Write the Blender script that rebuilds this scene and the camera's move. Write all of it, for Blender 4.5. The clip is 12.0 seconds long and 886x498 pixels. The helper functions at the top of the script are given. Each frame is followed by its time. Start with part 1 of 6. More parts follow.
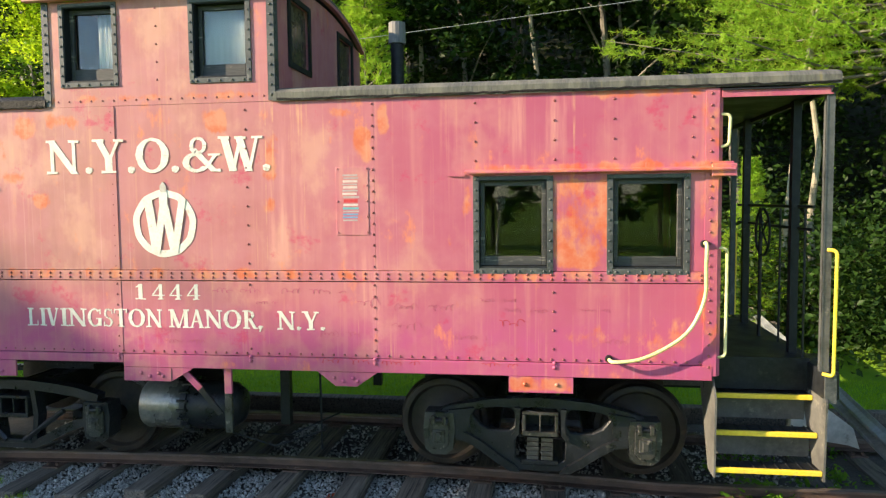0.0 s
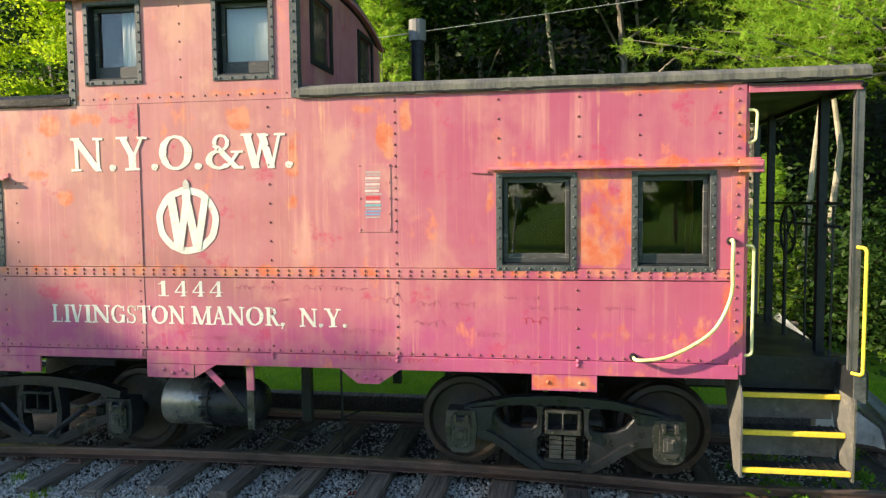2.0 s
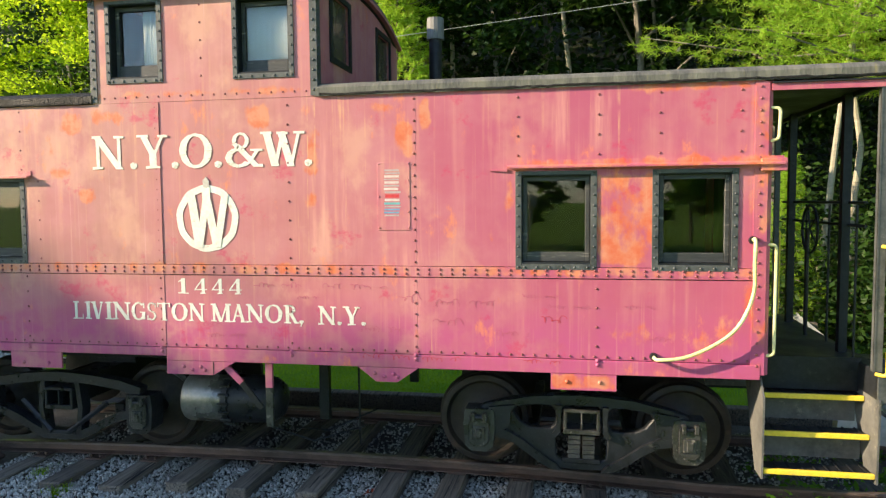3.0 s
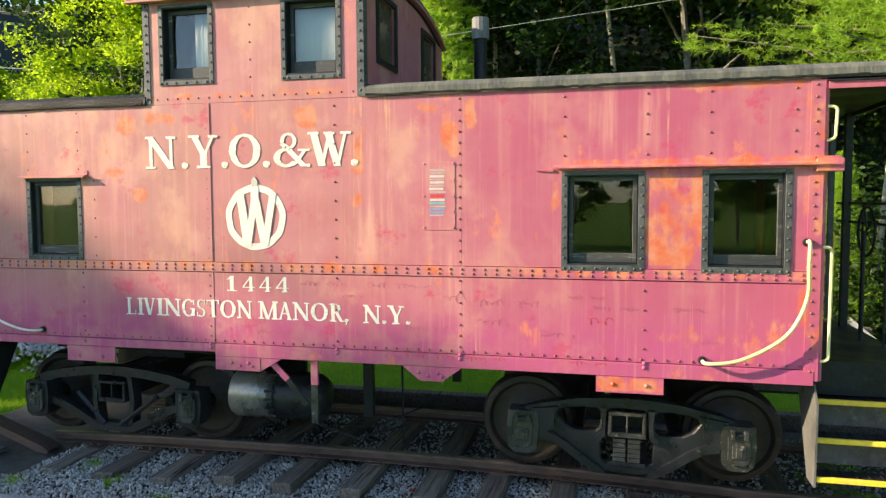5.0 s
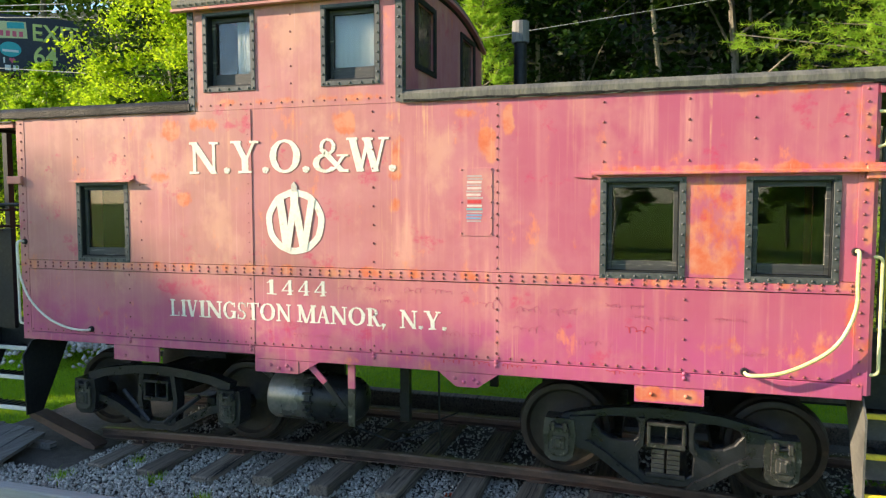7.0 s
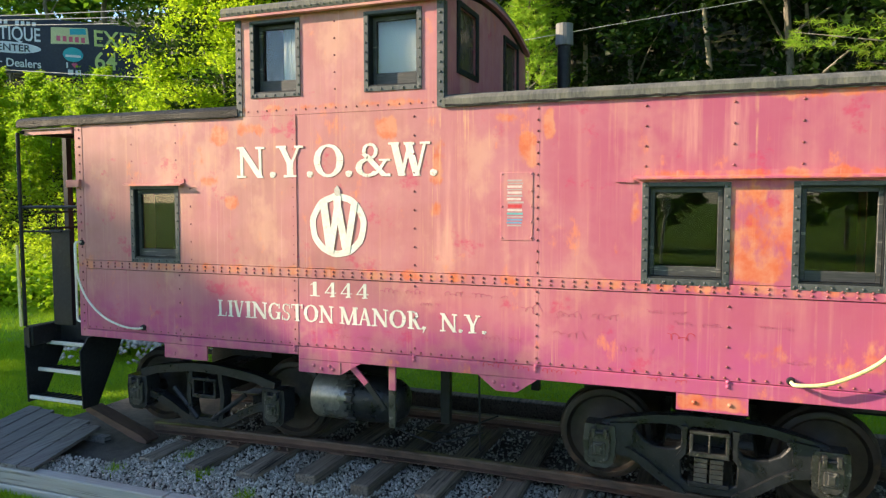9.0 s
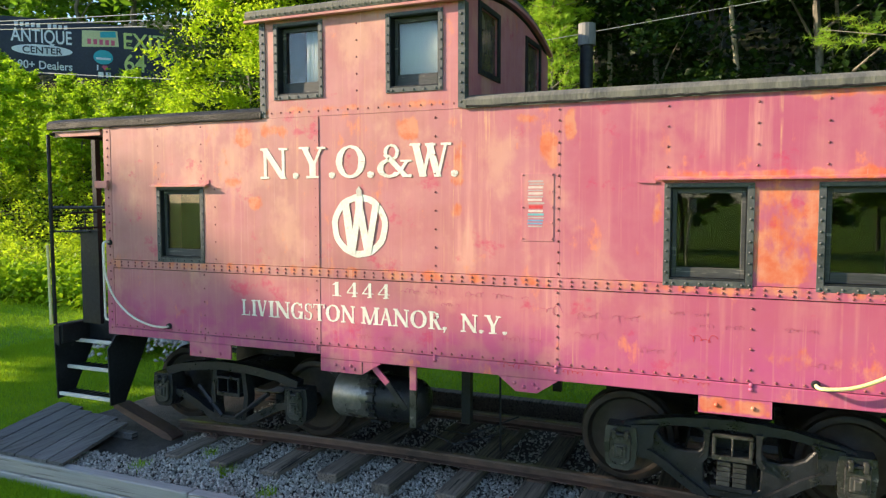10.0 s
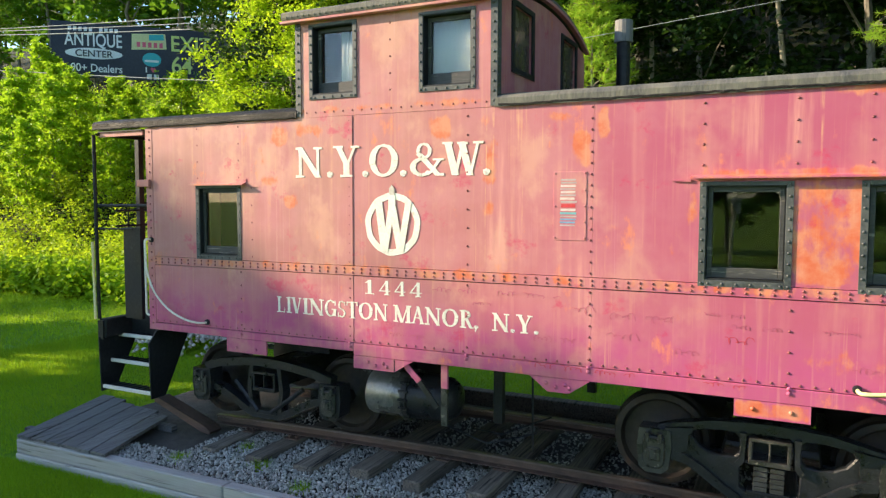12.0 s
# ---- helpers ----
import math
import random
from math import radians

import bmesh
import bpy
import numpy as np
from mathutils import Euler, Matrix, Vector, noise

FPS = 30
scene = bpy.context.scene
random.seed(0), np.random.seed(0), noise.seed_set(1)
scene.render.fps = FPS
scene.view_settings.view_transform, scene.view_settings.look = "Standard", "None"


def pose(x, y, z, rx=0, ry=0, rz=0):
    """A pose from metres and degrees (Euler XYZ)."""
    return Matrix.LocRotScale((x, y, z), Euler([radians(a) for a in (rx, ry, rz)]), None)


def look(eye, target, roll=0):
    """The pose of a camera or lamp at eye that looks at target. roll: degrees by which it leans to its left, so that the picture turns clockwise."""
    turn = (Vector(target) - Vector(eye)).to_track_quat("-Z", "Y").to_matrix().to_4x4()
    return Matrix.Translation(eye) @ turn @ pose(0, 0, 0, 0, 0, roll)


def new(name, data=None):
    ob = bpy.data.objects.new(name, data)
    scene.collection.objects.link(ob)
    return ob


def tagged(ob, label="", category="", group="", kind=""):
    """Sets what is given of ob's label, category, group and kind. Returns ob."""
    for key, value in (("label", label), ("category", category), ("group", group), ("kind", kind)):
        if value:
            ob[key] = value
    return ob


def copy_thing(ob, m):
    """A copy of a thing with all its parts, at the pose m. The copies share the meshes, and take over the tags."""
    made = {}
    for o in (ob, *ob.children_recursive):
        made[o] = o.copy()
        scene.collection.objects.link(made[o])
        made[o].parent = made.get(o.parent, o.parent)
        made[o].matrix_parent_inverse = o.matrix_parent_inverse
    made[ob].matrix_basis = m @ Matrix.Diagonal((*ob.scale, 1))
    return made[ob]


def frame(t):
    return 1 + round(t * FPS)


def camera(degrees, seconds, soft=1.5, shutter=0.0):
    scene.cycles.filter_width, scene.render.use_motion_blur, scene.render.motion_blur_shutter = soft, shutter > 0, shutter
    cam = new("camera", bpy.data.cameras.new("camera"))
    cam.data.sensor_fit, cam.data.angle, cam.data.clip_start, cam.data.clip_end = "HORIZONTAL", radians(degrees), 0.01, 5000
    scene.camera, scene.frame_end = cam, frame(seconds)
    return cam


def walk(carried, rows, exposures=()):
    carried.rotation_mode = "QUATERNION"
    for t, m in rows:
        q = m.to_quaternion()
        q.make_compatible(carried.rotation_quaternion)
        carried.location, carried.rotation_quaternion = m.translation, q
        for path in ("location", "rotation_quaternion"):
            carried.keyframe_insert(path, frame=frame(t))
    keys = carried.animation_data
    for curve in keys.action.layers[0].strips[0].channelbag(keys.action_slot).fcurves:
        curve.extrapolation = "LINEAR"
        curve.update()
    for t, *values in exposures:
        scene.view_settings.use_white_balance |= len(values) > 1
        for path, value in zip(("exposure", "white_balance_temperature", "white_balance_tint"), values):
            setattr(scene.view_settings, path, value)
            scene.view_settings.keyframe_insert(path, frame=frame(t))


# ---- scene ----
cam = camera(63.6, 12.0, soft=1.3)
PATH = [
    (0, (0.062, -6.251, 2.55), (-0.225, -4.276, 2.417), -0.6),
    (0.5, (0.039, -6.256, 2.544), (-0.247, -4.281, 2.41), -0.6),
    (1, (0.024, -6.25, 2.536), (-0.267, -4.276, 2.403), -0.6),
    (1.5, (0.001, -6.24, 2.534), (-0.306, -4.268, 2.4), -0.6),
    (2, (-0.026, -6.241, 2.522), (-0.349, -4.272, 2.39), -0.6),
    (2.5, (-0.051, -6.24, 2.523), (-0.392, -4.274, 2.389), -0.6),
    (3, (-0.079, -6.24, 2.511), (-0.438, -4.277, 2.378), -0.5),
    (5, (-0.122, -6.249, 2.517), (-0.59, -4.31, 2.383), -0.3),
    (5.5, (-0.114, -6.246, 2.531), (-0.614, -4.314, 2.396), -0.2),
    (6, (-0.109, -6.238, 2.547), (-0.636, -4.313, 2.411), -0.2),
    (6.5, (-0.096, -6.23, 2.561), (-0.651, -4.313, 2.425), -0.2),
    (7, (-0.079, -6.222, 2.57), (-0.661, -4.313, 2.436), -0.1),
    (7.2, (-0.073, -6.22, 2.572), (-0.665, -4.314, 2.441), -0.2),
    (9, (-0.009, -6.23, 2.609), (-0.716, -4.364, 2.475), -0.0),
    (9.5, (0.013, -6.23, 2.612), (-0.726, -4.376, 2.478), 0.0),
    (10, (0.027, -6.234, 2.616), (-0.743, -4.393, 2.482), 0.0),
    (10.5, (0.043, -6.232, 2.609), (-0.755, -4.403, 2.476), 0.1),
    (11, (0.062, -6.223, 2.608), (-0.766, -4.408, 2.473), 0.1),
    (11.5, (0.088, -6.209, 2.606), (-0.769, -4.407, 2.472), 0.1),
    (12, (0.104, -6.197, 2.606), (-0.77, -4.403, 2.471), 0.1),
]
walk(cam, [(t, look(eye, target, roll)) for t, eye, target, roll in PATH])

# ---- world, sun ----
SUN = Vector((-2.9, -1.0, 1.2)).normalized()
world = bpy.data.worlds.new("world")
scene.world = world
world.use_nodes = True
wn = world.node_tree
sky = wn.nodes.new("ShaderNodeTexSky")
sky.sky_type, sky.sun_disc = "NISHITA", False
sky.ozone_density, sky.dust_density = 2.6, 0.4
sky.sun_elevation = math.asin(SUN.z)
sky.sun_rotation = math.atan2(SUN.x, SUN.y) % (2 * math.pi)
wn.links.new(sky.outputs[0], wn.nodes["Background"].inputs[0])
wn.nodes["Background"].inputs[1].default_value = 0.14
sun = new("sun", bpy.data.lights.new("sun", "SUN"))
sun.data.energy, sun.data.angle, sun.data.color = 4.8, radians(0.55), (1.0, 0.80, 0.55)
sun.matrix_world = look(SUN * 60, (0, 0, 0))
scene.view_settings.exposure = 1.31


# ---- materials ----
class Nodes:
    """A small wrapper to write node trees in few words."""

    def __init__(self, name):
        self.mat = bpy.data.materials.new(name)
        self.mat.use_nodes = True
        self.t = self.mat.node_tree
        self.bsdf = self.t.nodes["Principled BSDF"]
        self.pos = self.t.nodes.new("ShaderNodeNewGeometry").outputs["Position"]

    def put(self, socket, value):
        if isinstance(value, bpy.types.NodeSocket):
            self.t.links.new(value, socket)
        elif isinstance(value, (tuple, list)) and len(value) == 3 and socket.type == "RGBA":
            socket.default_value = (*value, 1)
        else:
            socket.default_value = value

    def scaled(self, s, offset=(0, 0, 0), source=None):
        n = self.t.nodes.new("ShaderNodeMapping")
        self.put(n.inputs[0], source or self.pos)
        n.inputs["Location"].default_value, n.inputs["Scale"].default_value = offset, s
        return n.outputs[0]

    def noise(self, scale, detail=4, rough=0.55, vec=None, distortion=0.0):
        n = self.t.nodes.new("ShaderNodeTexNoise")
        self.put(n.inputs["Vector"], vec or self.pos)
        n.inputs["Scale"].default_value, n.inputs["Detail"].default_value, n.inputs["Roughness"].default_value = scale, detail, rough
        n.inputs["Distortion"].default_value = distortion
        return n.outputs["Fac"]

    def ramp(self, v, a, b, lo=0.0, hi=1.0):
        n = self.t.nodes.new("ShaderNodeMapRange")
        n.interpolation_type = "SMOOTHSTEP"
        self.put(n.inputs[0], v)
        for k, x in zip((1, 2, 3, 4), (a, b, lo, hi)):
            n.inputs[k].default_value = x
        return n.outputs[0]

    def math(self, op, a, b=0.0):
        n = self.t.nodes.new("ShaderNodeMath")
        n.operation, n.use_clamp = op, op in ("MAXIMUM", "MULTIPLY")
        self.put(n.inputs[0], a), self.put(n.inputs[1], b)
        return n.outputs[0]

    def mix(self, f, a, b, mode="MIX"):
        n = self.t.nodes.new("ShaderNodeMix")
        n.data_type, n.blend_type = "RGBA", mode
        self.put(n.inputs[0], f), self.put(n.inputs[6], a), self.put(n.inputs[7], b)
        return n.outputs[2]

    def axes(self):
        n = self.t.nodes.new("ShaderNodeSeparateXYZ")
        self.put(n.inputs[0], self.pos)
        return n.outputs

    def window(self, x0, x1, z0, z1, soft=0.05):
        """1 inside a rectangle of the side wall, fading over soft metres."""
        x, _, z = self.axes()
        a = self.math("MULTIPLY", self.ramp(x, x0 - soft, x0 + soft), self.ramp(x, x1 - soft, x1 + soft, 1, 0))
        b = self.math("MULTIPLY", self.ramp(z, z0 - soft, z0 + soft), self.ramp(z, z1 - soft, z1 + soft, 1, 0))
        return self.math("MULTIPLY", a, b)

    def island(self):
        return self.t.nodes["Geometry"].outputs["Random Per Island"]

    def object_random(self):
        return self.t.nodes.new("ShaderNodeObjectInfo").outputs["Random"]

    def bump(self, h, strength=0.3, distance=0.01):
        n = self.t.nodes.new("ShaderNodeBump")
        n.inputs["Strength"].default_value, n.inputs["Distance"].default_value = strength, distance
        self.put(n.inputs["Height"], h)
        self.put(self.bsdf.inputs["Normal"], n.outputs[0])

    def done(self, colour, rough=0.6, metal=0.0, spec=None):
        self.put(self.bsdf.inputs["Base Color"], colour)
        self.put(self.bsdf.inputs["Roughness"], rough)
        self.put(self.bsdf.inputs["Metallic"], metal)
        if spec is not None:
            self.bsdf.inputs["Specular IOR Level"].default_value = spec
        return self.mat


def red_paint():
    n = Nodes("faded_red_paint")
    streak = n.noise(1.0, 5, 0.6, n.scaled((5, 5, 0.4)))
    fine = n.noise(1.0, 4, 0.6, n.scaled((30, 30, 0.8)))
    big = n.noise(0.9, 3, 0.5)
    mid = n.noise(4.5, 5, 0.6)
    x, _, z = n.axes()
    c = n.mix(n.ramp(big, 0.35, 0.65), (0.45, 0.120, 0.165), (0.49, 0.165, 0.195))
    c = n.mix(n.ramp(n.math("ADD", x, n.math("MULTIPLY", mid, 0.8)), -2.0, 0.2, 0, 0.85), c, (0.42, 0.082, 0.160))
    # sun-bleached towards the far end
    upper = n.ramp(n.math("ADD", z, n.math("MULTIPLY", mid, 0.3)), 1.75, 2.15, 0.25, 1.0)
    upper = n.math("MULTIPLY", upper, n.ramp(n.noise(1.1, 4, 0.6, n.scaled((1.3, 1, 0.6), (2, 5, 1))), 0.36, 0.62, 0.45, 1.0))
    c = n.mix(n.math("MULTIPLY", n.ramp(n.math("ADD", x, n.math("MULTIPLY", big, 1.6)), -0.4, -3.2, 0, 0.9), upper), c, (0.43, 0.195, 0.165))
    half = n.ramp(x, -2.2, 0.2, 1.0, 0.3)
    cloud = n.noise(2.4, 6, 0.62, n.scaled((0.8, 1, 0.9), (1, 7, 3)))
    c = n.mix(n.math("MULTIPLY", n.ramp(cloud, 0.40, 0.66, 0, 0.3), half), c, (0.56, 0.25, 0.27))
    c = n.mix(n.math("MULTIPLY", n.ramp(n.noise(1.7, 5, 0.6, n.scaled((1, 1, 0.7), (6, 2, 8))), 0.50, 0.66, 0, 0.5), half), c, (0.66, 0.37, 0.26))
    runs = n.math("MAXIMUM", n.window(-2.6, -1.95, 2.0, 3.5, 0.2), n.window(-0.3, 0.35, 2.95, 3.5, 0.15))
    runs = n.math("MAXIMUM", n.math("MAXIMUM", runs, n.window(-1.62, -1.3, 1.1, 2.1, 0.12)), 0.22)
    c = n.mix(n.math("MULTIPLY", n.ramp(streak, 0.45, 0.75), runs), c, (0.70, 0.34, 0.28))
    low = n.math("MULTIPLY", n.ramp(z, 1.75, 1.25), n.ramp(mid, 0.35, 0.6, 0.35, 0.9))
    c = n.mix(low, c, (0.45, 0.080, 0.205))
    # rust coming through along the belt, over the windows, between them and in single patches
    rusty = n.math("MULTIPLY", n.window(-7, 1.5, 1.85, 1.95, 0.03), 0.62)
    for r, k in (((0.1, 0.62, 1.95, 2.74, 0.04), 0.82), ((-0.55, 1.5, 2.78, 2.88, 0.05), 0.8), ((0.2, 1.2, 1.25, 1.45, 0.15), 0.6), ((-4.7, -2.4, 3.5, 3.58, 0.05), 0.8), ((1.32, 1.6, 1.1, 3.5, 0.05), 0.45), ((-0.27, 0.29, 0.87, 1.0, 0.03), 0.8), ((0.3, 1.45, 3.40, 3.48, 0.04), 0.7), ((0.7, 1.35, 1.15, 1.5, 0.2), 0.6)):
        rusty = n.math("MAXIMUM", rusty, n.math("MULTIPLY", n.window(*r), k))
    for u0, u1, w0, w1 in ((-5.15, -5.09, 2.96, 3.22), (-5.03, -4.76, 3.18, 3.42), (-4.64, -4.34, 3.28, 3.41), (-4.85, -4.64, 2.52, 2.67), (-5.15, -4.9, 2.76, 2.87), (-3.09, -2.85, 3.2, 3.41),
                           (-2.48, -2.33, 2.74, 3.19), (-2.5, -2.38, 2.46, 2.63), (-1.63, -1.47, 2.88, 3.23), (-1.43, -1.31, 3.16, 3.42), (-1.94, -1.62, 3.33, 3.39), (-0.66, -0.59, 2.4, 2.76)):
        rusty = n.math("MAXIMUM", rusty, n.window(u0, u1, w0, w1, 0.07))
    patch = n.noise(4.6, 8, 0.62, n.scaled((1.2, 1, 0.6), (3, 1, 2)))
    spread = n.ramp(n.math("ADD", n.math("MULTIPLY", rusty, 0.42), n.math("MULTIPLY", patch, 1.1)), 0.74, 0.93)
    c = n.mix(n.math("MULTIPLY", spread, 0.85), c, n.mix(n.ramp(n.noise(5, 6, 0.6), 0.38, 0.62), (0.62, 0.25, 0.14), (0.60, 0.13, 0.04)))
    stray = n.ramp(n.noise(3.6, 8, 0.66, n.scaled((1, 1, 0.6), (9, 0, 4))), 0.585, 0.67)
    c = n.mix(n.math("MULTIPLY", stray, n.ramp(fine, 0.3, 0.7, 0.25, 0.7)), c, (0.74, 0.24, 0.09))
    thin = n.ramp(n.noise(1, 5, 0.6, n.scaled((11, 11, 0.22), (7, 0, 3))), 0.56, 0.70, 0, 0.18)
    c = n.mix(n.math("MULTIPLY", thin, n.ramp(mid, 0.3, 0.6, 0.4, 1)), c, (0.72, 0.40, 0.27))
    pale = n.ramp(n.noise(1, 4, 0.6, n.scaled((26, 26, 0.3), (1, 0, 9))), 0.62, 0.74, 0, 0.22)
    c = n.mix(pale, c, (0.74, 0.44, 0.46))
    drips = n.math("MULTIPLY", n.ramp(n.noise(1, 4, 0.6, n.scaled((22, 22, 0.45), (2, 0, 0))), 0.56, 0.68), n.math("MULTIPLY", runs, n.ramp(mid, 0.35, 0.6)))
    c = n.mix(n.math("MULTIPLY", drips, 0.8), c, (0.70, 0.40, 0.22))
    dark = n.ramp(n.noise(2.3, 6, 0.7, n.scaled((1, 1, 1.2), (5, 2, 7))), 0.59, 0.69)
    c = n.mix(n.math("MULTIPLY", dark, 0.6), c, (0.52, 0.035, 0.11))
    n.bump(n.math("ADD", n.math("MULTIPLY", n.noise(1.6, 3), 0.8), n.math("MULTIPLY", patch, 0.2)), 0.5, 0.012)
    return n.done(c, n.ramp(mid, 0.3, 0.7, 0.45, 0.7), 0, 0.35)


def worn(name, a, b, rough=0.6, metal=0.0, scale=9.0, bump=0.3, edge=None, depth=0.006, stretch=(1, 1, 1), spec=None):
    """Two tones broken up at two scales, a third where the surface is scuffed."""
    n = Nodes(name)
    p = n.scaled(stretch)
    big, small = n.noise(scale * 0.3, 5, 0.6, p), n.noise(scale * 3, 5, 0.65, p)
    c = n.mix(n.ramp(big, 0.35, 0.65), a, b)
    c = n.mix(n.ramp(small, 0.3, 0.8, 0, 0.45), c, tuple(min(1, v * 1.7 + 0.01) for v in b))
    if edge:
        c = n.mix(n.ramp(n.noise(scale, 7, 0.7, p), 0.58, 0.68), c, edge)
    n.bump(n.math("ADD", n.math("MULTIPLY", small, 0.5), n.math("MULTIPLY", big, 0.5)), bump, depth)
    return n.done(c, n.ramp(big, 0.3, 0.7, max(rough - 0.12, 0.05), min(rough + 0.12, 1)), metal, spec)


def timber(name, a, b, axis, streak=(0.02, 0.017, 0.015)):
    """Weathered timber, its grain along one axis; every piece has its own tone."""
    n = Nodes(name)
    s = {"x": (1.5, 40, 40), "y": (40, 1.5, 40), "z": (40, 40, 1.5)}[axis]
    grain = n.noise(1, 6, 0.65, n.scaled(s), 0.6)
    cracks = n.ramp(n.noise(1, 3, 0.7, n.scaled(tuple(v * 0.6 for v in s), (4, 4, 4)), 0.4), 0.36, 0.42, 1, 0)
    c = n.mix(n.ramp(grain, 0.3, 0.7), a, b)
    c = n.mix(n.math("MULTIPLY", n.object_random(), 0.5), c, tuple(v * 0.45 for v in a))
    c = n.mix(n.ramp(n.noise(2.2, 5), 0.5, 0.7, 0, 0.5), c, tuple(v * 0.6 for v in b))
    c = n.mix(cracks, c, streak)
    n.bump(n.math("SUBTRACT", grain, cracks), 0.6, 0.008)
    return n.done(c, 0.85)


def leaf(name, a, b, through_light=0.4, rough=0.45, dead=None):
    n = Nodes(name)
    c = n.mix(n.island(), a, b)
    c = n.mix(n.ramp(n.noise(0.5, 3), 0.3, 0.7, 0, 0.5), c, tuple(v * 0.6 for v in a))
    if dead:
        c = n.mix(n.ramp(n.island(), 0.93, 0.95), c, dead)
    n.done(c, rough, 0, 0.2)
    tr = n.t.nodes.new("ShaderNodeBsdfTranslucent")
    n.put(tr.inputs[0], n.mix(0.5, c, (b[0] * 1.5, b[1] * 1.4, b[2])))
    m = n.t.nodes.new("ShaderNodeMixShader")
    m.inputs[0].default_value = through_light
    n.t.links.new(n.bsdf.outputs[0], m.inputs[1]), n.t.links.new(tr.outputs[0], m.inputs[2])
    n.t.links.new(m.outputs[0], n.t.nodes["Material Output"].inputs[0])
    return n.mat


def ground_material():
    """Mown grass; where the hill begins, a wood floor with shade put into its colour."""
    n = Nodes("lawn")
    x, y, z = n.axes()
    f, g = n.noise(60, 4, 0.7), n.noise(1.2, 4)
    c = n.mix(n.ramp(f, 0.3, 0.7), (0.08, 0.20, 0.010), (0.19, 0.36, 0.018))
    c = n.mix(n.ramp(g, 0.4, 0.7, 0, 0.6), c, (0.25, 0.38, 0.02))
    # wood floor: near-black tones carry the darkness under the trees
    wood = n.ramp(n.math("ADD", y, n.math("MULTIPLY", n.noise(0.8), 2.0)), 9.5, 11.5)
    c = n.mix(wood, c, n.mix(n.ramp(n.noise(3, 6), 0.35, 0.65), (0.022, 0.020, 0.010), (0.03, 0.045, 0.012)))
    n.bump(n.math("ADD", f, n.noise(14)), 0.8, 0.04)
    return n.done(c, 0.9, 0, 0.2)


def stone_material():
    n = Nodes("crushed_stone")
    c = n.mix(n.island(), (0.26, 0.25, 0.225), (0.68, 0.645, 0.57))
    c = n.mix(n.ramp(n.noise(1.5, 4), 0.45, 0.7, 0, 0.5), c, (0.22, 0.19, 0.15))
    n.bump(n.noise(90, 4), 0.4, 0.004)
    return n.done(c, 0.9)


def glass_material():
    n = Nodes("window_glass")
    n.bsdf.inputs["Transmission Weight"].default_value = 1.0
    n.bsdf.inputs["IOR"].default_value = 1.5
    return n.done((0.75, 0.8, 0.78), n.ramp(n.noise(7, 4), 0.4, 0.8, 0.0, 0.04))


RED = red_paint()
RIVET = worn("rusty_rivet_heads", (0.13, 0.035, 0.04), (0.27, 0.07, 0.08), 0.6, 0, 20, 0.4, (0.16, 0.05, 0.04))
WHITE = worn("aged_white_paint", (0.72, 0.69, 0.62), (0.63, 0.59, 0.52), 0.6, 0, 14, 0.5, (0.62, 0.5, 0.42))
BLACK = worn("black_steel_paint", (0.006, 0.007, 0.009), (0.014, 0.016, 0.019), 0.5, 0.0, 8, 0.5, (0.032, 0.033, 0.034), spec=0.3)
IRON = worn("cast_iron", (0.005, 0.006, 0.008), (0.014, 0.016, 0.020), 0.36, 0.0, 22, 0.9, (0.06, 0.058, 0.054), 0.01, spec=0.35)
DUSTIRON = worn("dusty_cast_iron", (0.014, 0.015, 0.017), (0.045, 0.045, 0.043), 0.34, 0.0, 18, 0.8, (0.20, 0.185, 0.16), 0.008, spec=0.5)
TRIM = worn("grey_black_trim", (0.030, 0.034, 0.038), (0.075, 0.08, 0.08), 0.55, 0, 12, 0.5, (0.16, 0.155, 0.14))
# grey for the black step plates, with the sun on them put into the colour
SUNLITSTEEL = worn("sunlit_grey_steel", (0.045, 0.046, 0.045), (0.11, 0.107, 0.098), 0.6, 0, 7, 0.5, (0.2, 0.185, 0.155))
SASH = worn("weathered_black_sash", (0.02, 0.021, 0.023), (0.05, 0.05, 0.05), 0.6, 0, 9, 0.6, (0.27, 0.25, 0.22), 0.004, (0.3, 1, 3))
TAR = worn("roof_tar", (0.050, 0.052, 0.050), (0.145, 0.14, 0.115), 0.8, 0, 6, 0.9, (0.17, 0.155, 0.09), 0.015, (2.2, 0.5, 0.5))
TARBLACK = worn("old_black_tar", (0.006, 0.006, 0.007), (0.014, 0.0135, 0.013), 0.55, 0, 14, 1.0, (0.05, 0.047, 0.042), 0.03, spec=0.2)
CREAM = worn("cream_yellow_paint", (0.72, 0.58, 0.20), (0.74, 0.66, 0.36), 0.5, 0, 12, 0.3, (0.5, 0.38, 0.18))
YELLOW = worn("safety_yellow_paint", (0.78, 0.56, 0.03), (0.74, 0.50, 0.05), 0.5, 0, 12, 0.3, (0.55, 0.38, 0.1))
RUST = worn("rusty_steel", (0.042, 0.029, 0.024), (0.11, 0.066, 0.050), 0.6, 0.2, 6, 0.6, (0.15, 0.09, 0.06), stretch=(0.35, 1, 1))
WHEEL = worn("wheel_steel", (0.012, 0.010, 0.009), (0.030, 0.022, 0.018), 0.55, 0.0, 5, 0.4, (0.055, 0.035, 0.024), spec=0.35)
RAILHEAD = worn("worn_rail_head", (0.065, 0.048, 0.042), (0.15, 0.115, 0.10), 0.45, 0.3, 6, 0.5, (0.20, 0.13, 0.10), stretch=(0.35, 1, 1))
